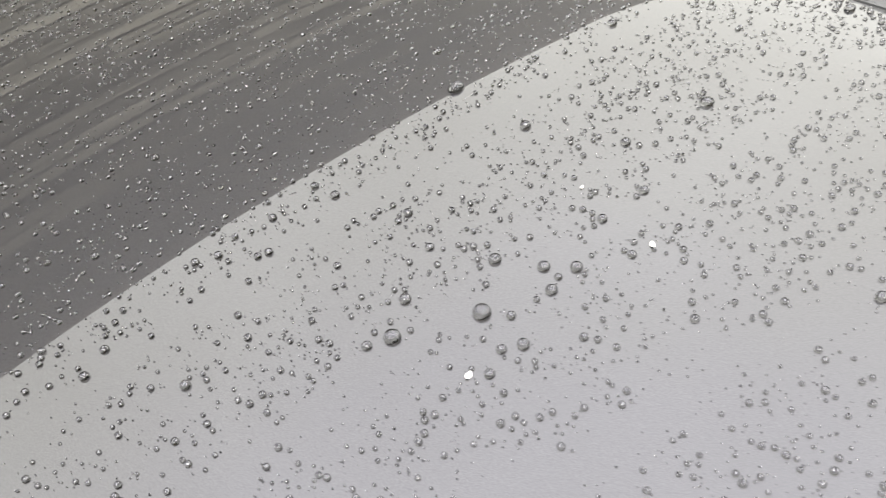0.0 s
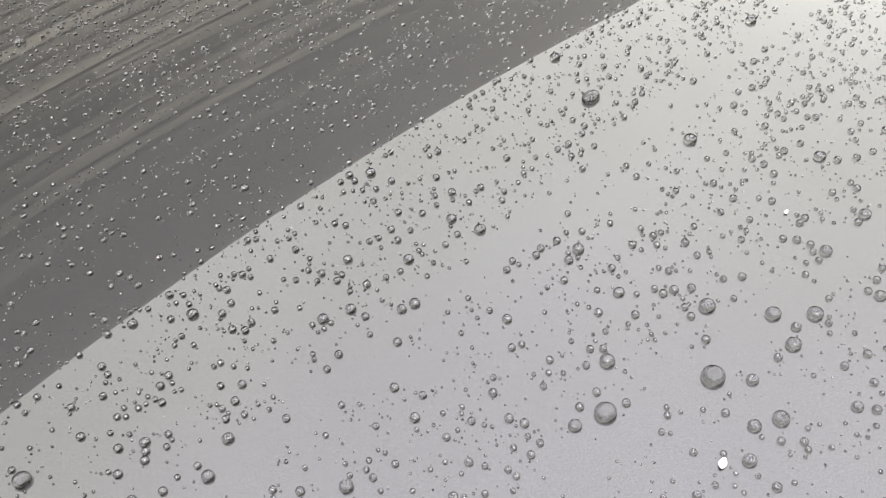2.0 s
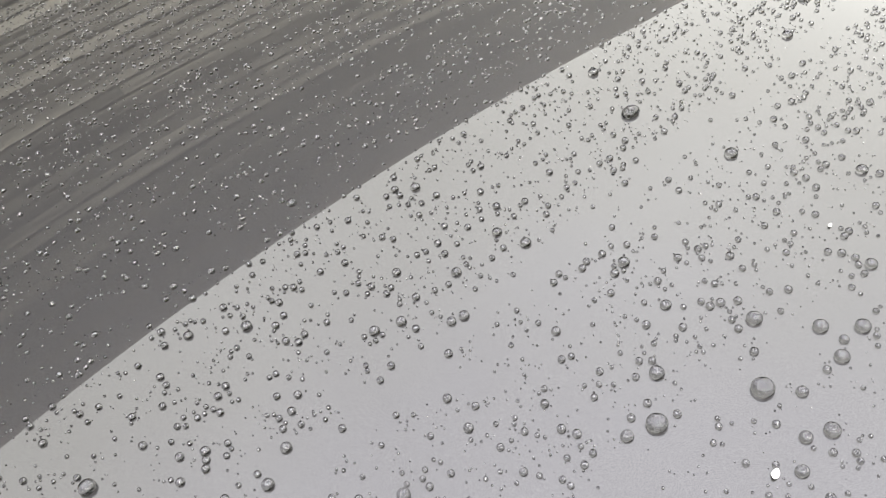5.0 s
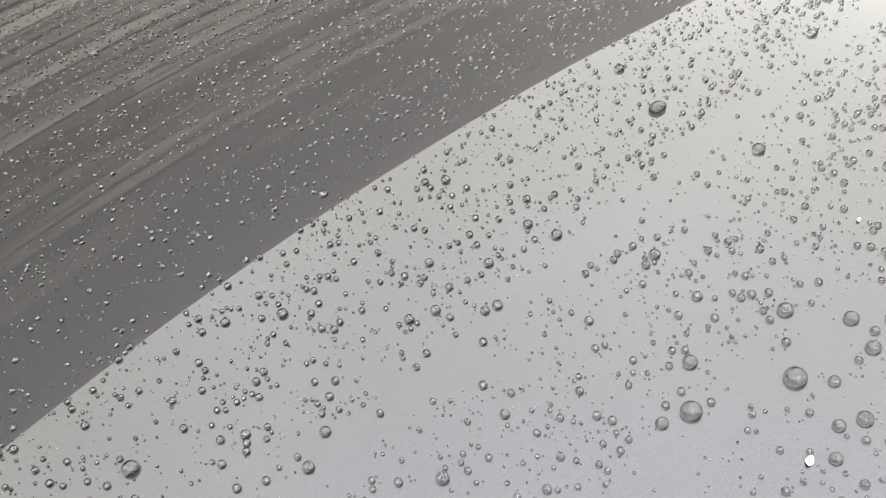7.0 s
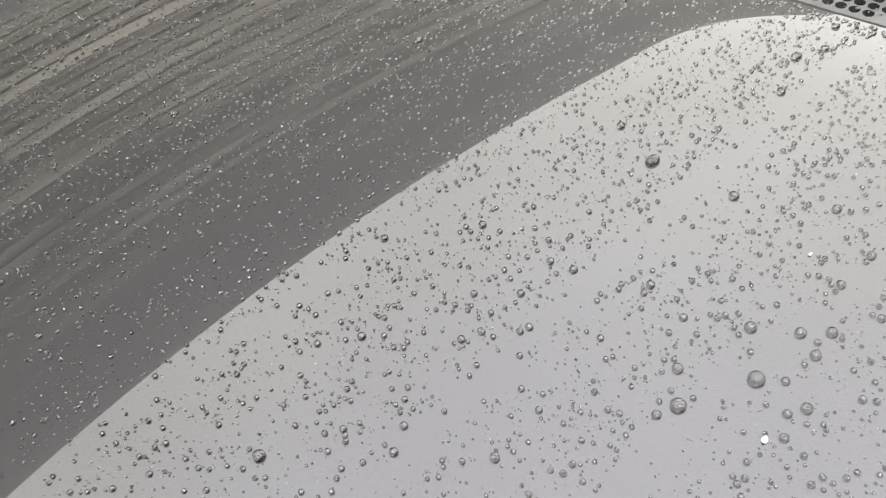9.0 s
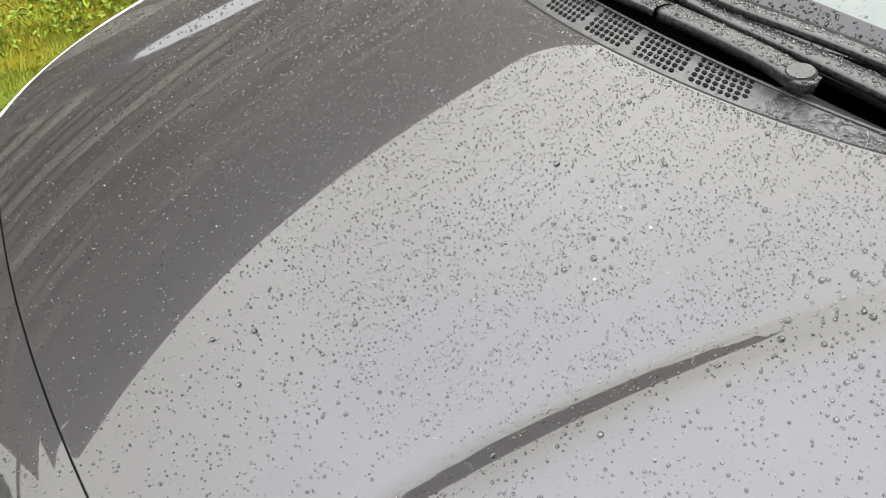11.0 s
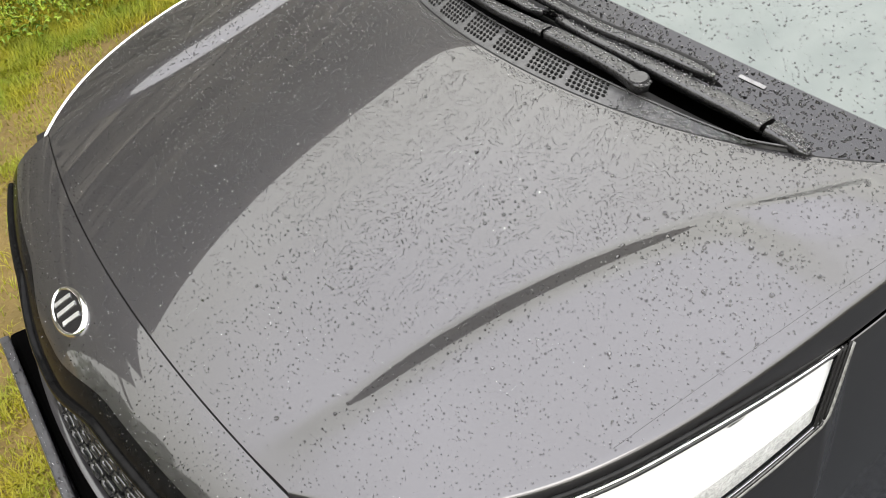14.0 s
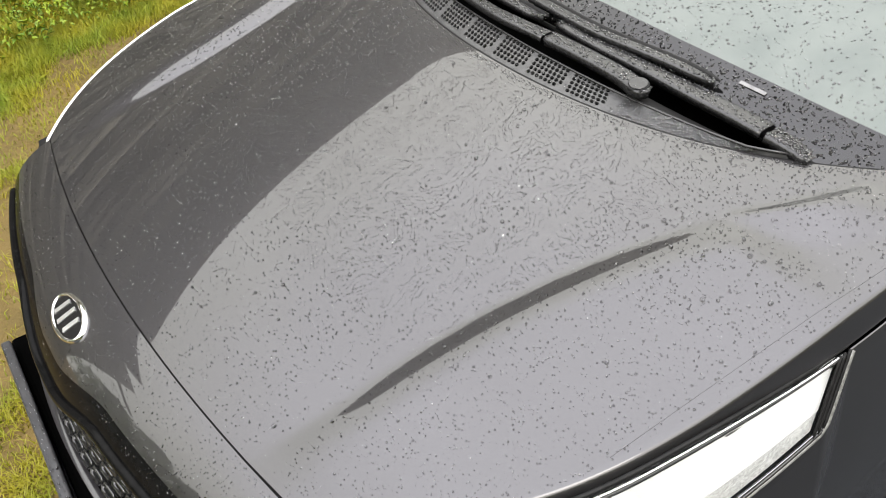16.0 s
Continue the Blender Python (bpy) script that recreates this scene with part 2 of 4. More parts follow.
def crease(x, y):
    """The steps up on either side of the bonnet's sunken middle, and a short one near the windscreen."""
    a, h = abs(y), 0.0
    inner = 0.498 + 0.31 * max(0.0, x - 0.279) ** 2 - 0.12 * max(0.0, 0.279 - x)
    much, e, w = smooth01((x - 0.02) / 0.46) * smooth01((0.89 - x) / 0.07), 0.006, 0.10
    if y < 0:
        # the near step is softer: its slope swells and dies away again
        inner = 0.495 + 0.31 * max(0.0, x - 0.279) ** 2 - 0.12 * max(0.0, 0.279 - x)
        much = (1 - ((x - 0.645) / (0.666 if x < 0.645 else 0.50)) ** 2) * smooth01((x - 0.02) / 0.2) * smooth01((0.97 - x) / 0.11)
        e, w = 0.009, 0.09
    d = a - inner
    if d > 0 and much > 0:
        k = min(d, w)
        fade = math.exp(-k / e)
        if y < 0:
            deep, full = 0.429, 2 * w / 3 - e + 2 * e ** 3 / w ** 2
            rise = k - k ** 3 / (3 * w * w) - e * (1 - fade) + (2 * e ** 3 - fade * (e * k * k + 2 * e * e * k + 2 * e ** 3)) / (w * w)
        else:
            deep, full = 0.49, w / 2 - e
            rise = k - k * k / (2 * w) - e * (1 - fade)
        h += deep * much * (rise - full * smooth01((d - 0.02) / 0.33))
    if 0.915 < x < 1.14:
        d = a - (0.625 + 0.5 * (x - 0.925))
        w = max(0.0004, 0.033 * math.sin(math.pi * (x - 0.915) / 0.225))
        h += 0.46 * w * (smooth01(d / w) - smooth01((d - w) / 0.1))
    return h


def hood_z(x, y):
    return base_z(x, y) + crease(x, y)


def hood_normal(x, y, e=0.002):
    return Vector((hood_z(x - e, y) - hood_z(x + e, y), hood_z(x, y - e) - hood_z(x, y + e), 2 * e)).normalized()


car = tagged(new("car"), "dark grey metallic car beaded with rain, parked on grass", "car")


def hood_point(u, v):
    """u: 0 at the nose seam, 1 at the windscreen; v: -1 to 1 across, past that the rolled shoulder."""
    w = max(-1.0, min(1.0, v))
    front = 0.1
    for _ in range(6):
        front = seam_x(w * half_width(front))
    rear = cowl_x(w * half_width(1.15))
    x = front + (rear - front) * u
    y = w * half_width(x)
    z = hood_z(x, y)
    if abs(v) > 1:
        k = (abs(v) - 1) / 0.1
        a, r = radians(10 + 68 * min(1.0, k / 0.5)), 0.010
        y += math.copysign(r * (math.sin(a) - math.sin(radians(10))) + 0.010 * max(0.0, (k - 0.5) / 0.5), v)
        z -= r * (math.cos(radians(10)) - math.cos(a)) + 0.052 * max(0.0, (k - 0.5) / 0.5)
    return Vector((x, y, z))


NOSE_W = 0.575


def nose_point(s, v):
    """s: 0 at the bonnet seam, 1 at the grille, whose edge dips in the middle; v: -1 to 1 across."""
    y = v * NOSE_W
    s *= 1 - 0.27 * smooth01((abs(y) - 0.03) / 0.2)
    x0 = seam_x(y) - 0.0025
    z0 = base_z(x0, y) - 0.001
    b1, b2, f = 2 * s * (1 - s), s * s, 0.152 - 0.1 * y * y
    return Vector((x0 - (b1 * 0.86 + b2) * f, y, z0 - b1 * 0.030 - b2 * 0.128))


us = span(0, 1, 90)
vs = [-1 - 0.1 * i / 8 for i in range(8, 0, -1)] + span(-1, 1, 181) + [1 + 0.1 * i / 8 for i in range(1, 9)]
hood = part("hood", sheet(hood_point, us, vs, 0.0), PAINT, car, "dark grey metallic bonnet covered in rain beads", True)
nose = part("nose_panel", sheet(nose_point, span(0, 0.72, 18), span(-1, 1, 91), flip=True), PAINT, car, "", True)
part("nose_trim", sheet(nose_point, span(0.72, 1, 10), span(-1, 1, 91), flip=True), GLOSS_BLACK, car, "glossy black trim above the grille", True)

# thin grey line along the bonnet's near shoulder
part("side_line", tube([(x, -0.815 - 0.083 * (x - 0.534), hood_z(x, -0.815 - 0.083 * (x - 0.534)) + 0.0001) for x in span(0.50, 1.02, 60)], 0.0003, 5), GREY_PLASTIC, car, "fine grey line along the bonnet's side", True)

# under the bonnet, a black sheet in place of shade, so that the seams stay dark
part("seam_shade", sheet(lambda s, v: Vector((seam_x(v * 0.62) - 0.03 + 0.06 * s, v * 0.62, base_z(seam_x(v * 0.62), v * 0.62) - 0.018 + 0.012 * s)), span(0, 1, 3), span(-1, 1, 31)), RUBBER, car)


# emblem: oval ring and plain slanted bars on a black field
def nose_frame(s, v):
    p, q, r = nose_point(s, v), nose_point(s + 0.02, v), nose_point(s, v + 0.02)
    across, down = (r - p).normalized(), (q - p).normalized()
    up = across.cross(down).normalized()
    if up.z < 0:
        up = -up
    return p, across, down, up


def emblem_point(a, b, h):
    p, across, down, up = nose_frame(0.37, 0.0)
    return p + across * a + down * b + up * (h + 0.002 - 1.2 * b * b - 0.35 * a * a)


def build_emblem():
    bm = bmesh.new()
    rings = []
    for k, (f, h) in enumerate(((0.0, 0.003), (0.5, 0.003), (1.0, 0.003))):
        rings.append([bm.verts.new(emblem_point(0.060 * f * math.cos(t), 0.0295 * f * math.sin(t), h)) for t in span(0, 2 * math.pi * 47 / 48, 48)])
    for a, b in zip(rings[1:], rings[2:]):
        for k in range(48):
            bm.faces.new((a[k], a[(k + 1) % 48], b[(k + 1) % 48], b[k]))
    bm.faces.new(rings[1])
    bmesh.ops.delete(bm, geom=rings[0], context="VERTS")
    bmesh.ops.recalc_face_normals(bm, faces=bm.faces)
    badge = part("emblem", bm, BADGE, car, "oval black emblem with a chrome ring and chrome bars", True)
    bm = bmesh.new()
    prof = [(-0.0045, -0.003), (-0.0036, 0.004), (0.0, 0.006), (0.0036, 0.004), (0.0045, -0.003)]
    loops = [[bm.verts.new(emblem_point((0.0605 + o) * math.cos(t), (0.030 + o) * math.sin(t), h)) for t in span(0, 2 * math.pi * 63 / 64, 64)] for o, h in prof]
    for a, b in zip(loops, loops[1:]):
        for k in range(64):
            bm.faces.new((a[k], a[(k + 1) % 64], b[(k + 1) % 64], b[k]))
    bmesh.ops.recalc_face_normals(bm, faces=bm.faces)
    part("ring", bm, CHROME, badge, "", True)
    for ax, ay, bx, by in ((0.024, -0.018, 0.034, 0.016), (-0.002, -0.020, 0.008, 0.020), (-0.030, -0.017, -0.020, 0.018)):
        bm = bmesh.new()
        way = Vector((bx - ax, by - ay)).normalized()
        side = Vector((-way.y, way.x)) * 0.0050
        top, foot = [], []
        for cx, cy in ((ax + side.x, ay + side.y), (ax - side.x, ay - side.y), (bx - side.x, by - side.y), (bx + side.x, by + side.y)):
            top.append(bm.verts.new(emblem_point(cx, cy, 0.0055)))
            foot.append(bm.verts.new(emblem_point(cx, cy, 0.002)))
        bm.faces.new(top)
        for k in range(4):
            bm.faces.new((top[k], foot[k], foot[(k + 1) % 4], top[(k + 1) % 4]))
        bmesh.ops.recalc_face_normals(bm, faces=bm.faces)
        part("bar", bm, STEEL, badge)


build_emblem()


# grille, bumper and plate holder
def lip_x(y):
    return -0.102 + 0.30 * y * y


def grille_point(t, y):
    top = nose_point(1.0, y / NOSE_W) + Vector((0.006, 0, -0.010))
    foot = Vector((lip_x(y) + 0.012, y, 0.615))
    return top.lerp(foot, t) + Vector((0.03, 0, 0)) * (1 - abs(2 * t - 1) ** 3)


def build_front():
    # the sheet behind the cells is coloured near-black for the grille's inner shade
    grille = part("grille", sheet(grille_point, span(0, 1, 14), span(-0.6, 0.6, 49), flip=True), SHADE_BLACK, car, "black grille with glossy dark mesh cells")
    part("trim", tube([nose_point(1.0, y / NOSE_W) + Vector((-0.004, 0, -0.008)) for y in span(-0.565, 0.565, 81)], 0.0095, 10), GLOSS_BLACK, grille, "glossy dark upper trim strip", True)
    cell = bmesh.new()
    w, h = 0.0235, 0.0105
    outer = [(-w, 0.0), (-w * 0.8, -h), (w * 0.8, -h), (w, 0.0), (w * 0.8, h), (-w * 0.8, h)]
    loops = [[cell.verts.new((y * k, z * (1 - (1 - k) * 1.9), up)) for y, z in outer] for k, up in ((1.0, -0.012), (0.97, 0.0), (0.86, 0.004), (0.78, -0.003), (0.72, -0.010))]
    for a, b in zip(loops, loops[1:]):
        for k in range(6):
            cell.faces.new((a[k], a[(k + 1) % 6], b[(k + 1) % 6], b[k]))
    cell.faces.new(loops[-1])
    bmesh.ops.recalc_face_normals(cell, faces=cell.faces)
    me = bpy.data.meshes.new("cell")
    cell.to_mesh(me)
    cell.free()
    me.materials.append(GRILLE)
    me.polygons.foreach_set("use_smooth", [True] * len(me.polygons))
    for r in range(7):
        for c in range(-12, 13):
            y, t = (c + 0.5 * (r % 2)) * 0.047, 0.085 + 0.137 * r
            if abs(y) > 0.56:
                continue
            p, q, n = grille_point(t, y), grille_point(t, y + 0.01), grille_point(t + 0.02, y)
            across, down = (q - p).normalized(), (n - p).normalized()
            out = across.cross(down)
            if out.x > 0:
                out = -out
            down = out.cross(across)
            ob = new("cell", me)
            ob.parent = grille
            ob.matrix_basis = Matrix.Translation(p + out * 0.010) @ Matrix((across, down, out)).transposed().to_4x4()
    bm = sheet(lambda s, v: Vector((lip_x(v * 0.8) + 0.02 + 0.03 * s, v * 0.8, 0.60 - 0.32 * s)), span(0, 1, 10), span(-1, 1, 41), flip=True)
    part("lower_bumper", bm, PAINT, car, "", True)
    part("bumper_lip", tube([(lip_x(y) + 0.006, y, 0.612) for y in span(-0.62, 0.62, 41)], 0.019, 10, 0.6), PAINT, car, "", True)
    # added block, coloured black for the shade between plate and bumper
    part("plate_gap_block", box((0.060, 0.66, 0.10), (-0.090, 0.0, 0.572), 0.012), SHADE_BLACK, car, "black block filling the shaded gap behind the plate")
    turn = (0, 0, -1.0)
    plate = part("number_plate", box((0.004, 0.52, 0.112), (-0.1385, 0.0235, 0.585), 0.001, turn), STICKER, car, "white number plate in a dark frame")
    part("plate_frame", box((0.020, 0.535, 0.012), (-0.1305, 0.0235, 0.647), 0.004, turn), PLATE, plate, "dark wet plate frame")
    part("plate_frame", box((0.020, 0.535, 0.02), (-0.1305, 0.0235, 0.528), 0.004, turn), PLATE, plate, "dark wet plate frame")
    part("plate_back", box((0.010, 0.51, 0.10), (-0.1310, 0.0235, 0.584), 0.004, turn), RUBBER, plate)
    for k in range(8):
        d = -0.2 + 0.057 * k
        part("bar", box((0.001, 0.034, 0.07), (-0.1411 + 0.0175 * d, 0.0235 + d, 0.587), 0, turn), RUBBER, plate)


build_front()


# headlamps and fenders
def edge_point(x, side, down=0.0, outward=0.0):
    """The gap under the bonnet's side: shallow at the front, deeper towards the lamp's rear corner."""
    y = half_width(x) + 0.018 + outward
    return Vector((x, side * y, base_z(x, half_width(x)) - (0.008 if side > 0 else 0.014) - 0.046 * smooth01((x - 0.55) / 0.42) - down))


def build_side(side):
    def lamp(u, v):
        x = 0.13 + (0.775 - 0.064 * v) * u
        top = edge_point(x, side, 0.004, 0.004)
        low = base_z(x, half_width(x)) - 0.066 - (0.163 - 0.072 * u * u)
        return Vector((x, top.y + side * 0.035 * v, top.z + (low - top.z) * v))
    us, vs = span(0, 1, 44), span(0, 1, 12)
    body = part("headlamp", sheet(lamp, us, vs, 0.003, flip=side < 0), LENS, car, "clear wet headlamp with a white housing", True)
    body.visible_shadow = False
    part("housing", sheet(lambda u, v: lamp(0.012 + 0.968 * u, 0.07 + 0.65 * v) + Vector((0, -side * 0.010, -0.003)), us, vs, flip=side < 0), REFLECTOR, body, "", True)
    part("light_strip", sheet(lambda u, v: lamp(0.012 + 0.968 * u, 0.72 + 0.25 * v) + Vector((0, -side * 0.011, -0.004)), span(0, 1, 160), vs, flip=side < 0), RIBBED, body, "frosted ribbed light strip", True)
    part("gasket", tube([edge_point(0.13 + 0.775 * u, side, 0.001, -0.003) for u in us], 0.0040, 6), RUBBER, body, "", True)
    part("lens_edge", tube([lamp(0.97 * u, 0.012) for u in us], 0.0012 if side < 0 else 0.0095, 8), REFLECTOR, body, "pale moulded lens edge", True)
    part("inner_edge", tube([lamp(0.01 + 0.975 * u, 0.05) + Vector((0, -side * 0.002, 0)) for u in us], 0.0034, 6), GREY_PLASTIC, body, "", True)
    part("trim", tube([lamp(u, 1.0) for u in us], 0.0034, 6), BLACK_WET, body, "", True)
    part("trim", tube([lamp(u, 0.955) for u in us], 0.0020, 6), DARK_CHROME, body, "", True)
    corner = [lamp(u, 1.0) for u in span(0, 0.985, 40)] + [lamp(1.0 - 0.015 * math.cos(a) ** 2, 1.0 - 0.10 * math.sin(a) ** 2) for a in span(0.3, 1.4, 5)] + [lamp(1.0, v) for v in span(0.88, 0.0, 10)]
    part("rim", tube([p + Vector((0.004, side * 0.002, -0.003)) for p in corner], 0.0040, 8), RIM, body, "pale grey rubbery rim", True)
    for back in (1.0, 0.985, 0.972):
        part("rear_trim", tube([lamp(back, v) for v in vs], 0.0030, 6), RUBBER, body, "dark ribbed rear edge", True)

    def fender(u, v):
        front = 0.13 if side < 0 else 0.21
        x = front + (1.63 - front) * u
        if x < 0.841:
            top = lamp((x - 0.13) / 0.711, 1.0) + Vector((0, 0, -0.004))
        elif x < 0.905:
            top = lamp(1.0, 1 - (x - 0.841) / 0.064) + Vector((0, side * 0.002, -0.004))
        else:
            top = edge_point(min(x, 1.25), side, 0.002, 0.004)
        if v < 0:
            return Vector((x, top.y - side * 0.012, top.z - 0.060))
        bulge = 0.045 * math.sin(min(1.0, v * 1.6) * math.pi / 2) * (1 if x > 0.9 else 0.4 + 0.6 * (x - 0.13) / 0.77)
        return Vector((x, top.y + side * (bulge + 0.0015 * min(1.0, v * 40)), top.z + (0.32 - top.z) * v))
    # black tube stands in for the shaded gap between bonnet and fender
    part("seam_shade", tube([edge_point(min(x, 1.25), side, -0.001, -0.006) + Vector((max(0.0, x - 1.25), 0, 0)) for x in span(0.9, 1.45, 24)], 0.006, 6), RUBBER, car, "", True)
    part("fender", sheet(fender, span(0, 1, 181), [-0.05, 0.0, 0.01, 0.025] + span(0.05, 1, 16), flip=side < 0), PAINT, car, "", True)


build_side(-1)
build_side(1)


# cowl panel, wipers and windscreen
def cowl_point(s, y):
    wide = max(0.004, 1.013 + 0.19 * y * y - cowl_x(y) - 0.006)
    return Vector((cowl_x(y) + 0.006 + wide * s, y, base_z(cowl_x(y), y) - 0.004 + 0.012 * s))


def build_cowl():
    bm = bmesh.new()
    rows, step, first, count = 6, 0.0117, -0.64, 108
    grid = [[bm.verts.new(cowl_point(r / rows, first + step * (k + 0.5 * r))) for k in range(count + 1)] for r in range(rows + 1)]
    for r in range(rows):
        for k in range(count):
            q = [grid[r][k], grid[r + 1][k], grid[r + 1][k + 1], grid[r][k + 1]]
            y = first + step * (k + 0.5)
            nth = (k - 30) % 9
            if 1 <= r <= 5 and nth < 8 and -0.29 < y < 0.5 and not (r == 1 and nth < 1):
                mid = (q[0].co + q[1].co + q[2].co + q[3].co) / 4
                ea, eb = (q[1].co + q[2].co - q[0].co - q[3].co) / 2, (q[2].co + q[3].co - q[0].co - q[1].co) / 2
                ring = []
                for n in range(8):
                    a = math.pi * (1.25 - 0.25 * n)
                    ring.append(bm.verts.new(mid + 0.45 * math.cos(a) * ea + 0.43 * math.sin(a) * eb))
                low = [bm.verts.new(v.co - Vector((0, 0, 0.005))) for v in ring]
                corner = {0: q[0], 6: q[1], 4: q[2], 2: q[3]}
                for n in range(8):
                    m = (n + 1) % 8
                    bm.faces.new((ring[n], ring[m], low[m], low[n]))
                    if n % 2 == 0:
                        bm.faces.new((corner[n], corner[(n + 2) % 8], ring[m]))
                        bm.faces.new((corner[n], ring[m], ring[n]))
                    else:
                        bm.faces.new((corner[m], ring[m], ring[n]))
            else:
                bm.faces.new(q)
    bmesh.ops.recalc_face_normals(bm, faces=bm.faces)
    panel = part("cowl_panel", bm, GREY_PLASTIC, car, "wet grey plastic cowl with rows of round vent holes")
    part("edge_seal", tube([(cowl_x(y) + 0.004, y, base_z(cowl_x(y), y) - 0.004) for y in span(-0.72, 0.72, 61)], 0.004, 6), RUBBER, panel, "", True)
    part("rear_lip", tube([cowl_point(1.0, y) + Vector((0.0, 0, 0.0)) for y in span(-0.60, 0.60, 61)], 0.003, 6), BLACK_WET, panel, "", True)
    # black sheet below the vent holes; its colour supplies their shade
    part("trough_shade", sheet(lambda s, y: Vector((0.94 + 0.34 * s + 0.2 * y * y, y, 1.04 - 0.03 * y * y)), span(0, 1, 4), span(-0.7, 0.7, 21)), SHADE_BLACK, panel)


def screen_point(s, y):
    return Vector((1.158 + 0.05 * y * y + 0.66 * s, y, 1.094 + 0.363 * s - 0.02 * y * y))


def roof_point(u, v):
    y = 0.80 * v * (1 - 0.08 * u)
    return Vector((1.82 + 0.03 * v * v + 1.75 * u, y, 1.457 + 0.12 * math.sin(u * 2.3) - 0.03 * v * v))


def build_rear():
    """The cabin, tail and wheels behind the windscreen."""
    def waist(x, side):
        return Vector((x, side * (0.93 - 0.06 * smooth01((x - 2.6) / 1.3)), 1.02 + 0.03 * smooth01((x - 1.6) / 2.0)))

    for side in (-1, 1):
        def flank(u, v):
            p = waist(1.62 + 2.35 * u, side)
            return Vector((p.x, p.y + side * 0.045 * math.sin(min(1.0, v * 1.6) * math.pi / 2), p.z + (0.32 - p.z) * v))

        def cabin(u, v):
            low, top = waist(1.30 + 2.55 * u, side), roof_point(max(0.0, (1.30 + 2.55 * u - 1.85) / 1.75 * 0.96), side)
            if 1.30 + 2.55 * u < 1.85:
                top = screen_point(max(0.0, (1.30 + 2.55 * u - 1.19) / 0.66), side * 0.81)
            return low.lerp(top, v)
        part("body_side", sheet(flank, span(0, 1, 30), span(0, 1, 12), flip=side < 0), PAINT, car, "", True)
        part("side_window", sheet(cabin, span(0, 1, 30), span(0, 1, 8), flip=side < 0), FRIT, car, "dark side glass", True)
        for x in (0.72, 3.28):
            tyre = bmesh.new()
            bmesh.ops.create_cone(tyre, cap_ends=True, segments=40, radius1=0.33, radius2=0.33, depth=0.21)
            bmesh.ops.bevel(tyre, geom=[e for e in tyre.edges if e.calc_length() < 0.1], offset=0.03, segments=3, affect="EDGES")
            bmesh.ops.transform(tyre, matrix=pose(x, side * 0.78, 0.335, 90), verts=tyre.verts)
            wheel = part("wheel", tyre, RUBBER, car, "black tyre on a grey rim", True)
            rim = bmesh.new()
            bmesh.ops.create_cone(rim, cap_ends=True, segments=32, radius1=0.22, radius2=0.21, depth=0.02)
            bmesh.ops.transform(rim, matrix=pose(x, side * 0.888, 0.335, 90), verts=rim.verts)
            part("rim", rim, DARK_CHROME, wheel)
    part("tail", sheet(lambda u, v: waist(3.97, 1).lerp(waist(3.97, -1), v) * 1.0 + Vector((0.10 * math.sin(math.pi * v), 0, -0.70 * u)), span(0, 1, 8), span(0, 1, 21)), PAINT, car, "", True)
    part("rear_window", sheet(lambda u, v: roof_point(1.0, 1 - 2 * v).lerp(waist(3.97, 1).lerp(waist(3.97, -1), v) + Vector((0.10 * math.sin(math.pi * v), 0, 0)), u), span(0, 1, 6), span(0, 1, 21)), FRIT, car, "dark rear glass", True)
    part("underbody", box((3.7, 1.5, 0.06), (2.05, 0, 0.29), 0.02), RUBBER, car)


def build_screen():
    screen = part("windscreen", sheet(screen_point, span(0.086, 1, 16), span(-0.80, 0.80, 31)), GLASS, car, "wet fogged windscreen reflecting the pale sky", True)
    part("border", sheet(screen_point, span(-0.055, 0.086, 7), span(-0.80, 0.80, 31)), FRIT, screen, "black border strip", True)
    part("seal", tube([screen_point(-0.055, y) for y in span(-0.80, 0.80, 31)], 0.005, 6), RUBBER, screen, "", True)
    part("sticker", sheet(lambda s, t: screen_point(0.045 + 0.010 * s, -0.412 - 0.058 * t) + Vector((-0.001, 0, 0.002)), span(0, 1, 3), span(0, 1, 5)), FROST, screen, "small white strip")
    part("roof", sheet(roof_point, span(0, 1, 14), span(-1, 1, 21)), PAINT, car, "", True)
    for side in (-1, 1):
        part("pillar", tube([screen_point(s, side * 0.82) for s in span(0, 1, 12)], 0.03, 10), PAINT, car, "", True)


def strap(points, width, height, turned=0.0):
    """A flat bar with rounded shoulders along points; width is a function of 0..1 along it; turned rounds its start."""
    bm, rings = bmesh.new(), []
    pts = [Vector(p) for p in points]
    profile = ((-1, -2), (-1, 0.1), (-0.9, 0.6), (-0.68, 0.88), (-0.3, 1.0), (0.3, 1.0), (0.68, 0.88), (0.9, 0.6), (1, 0.1), (1, -2))
    for i, p in enumerate(pts):
        way = (pts[min(i + 1, len(pts) - 1)] - pts[max(i - 1, 0)]).normalized()
        side = way.cross(Vector((0, 0, 1))).normalized()
        up = side.cross(way)
        t = i / (len(pts) - 1)
        gone = (p - pts[0]).length / width(t)
        end = math.sqrt(max(0.05, 1 - (1 - min(1.0, gone * turned + 1 - turned)) ** 2)) * (0.9 if i == len(pts) - 1 else 1.0)
        rings.append([bm.verts.new(p + end * width(t) * a * side + height * b * up) for a, b in profile])
    for a, b in zip(rings, rings[1:]):
        for k in range(len(profile)):
            m = (k + 1) % len(profile)
            bm.faces.new((a[k], a[m], b[m], b[k]))
    bm.faces.new(rings[0][::-1])
    bm.faces.new(rings[-1])
    bmesh.ops.recalc_face_normals(bm, faces=bm.faces)
    return bm


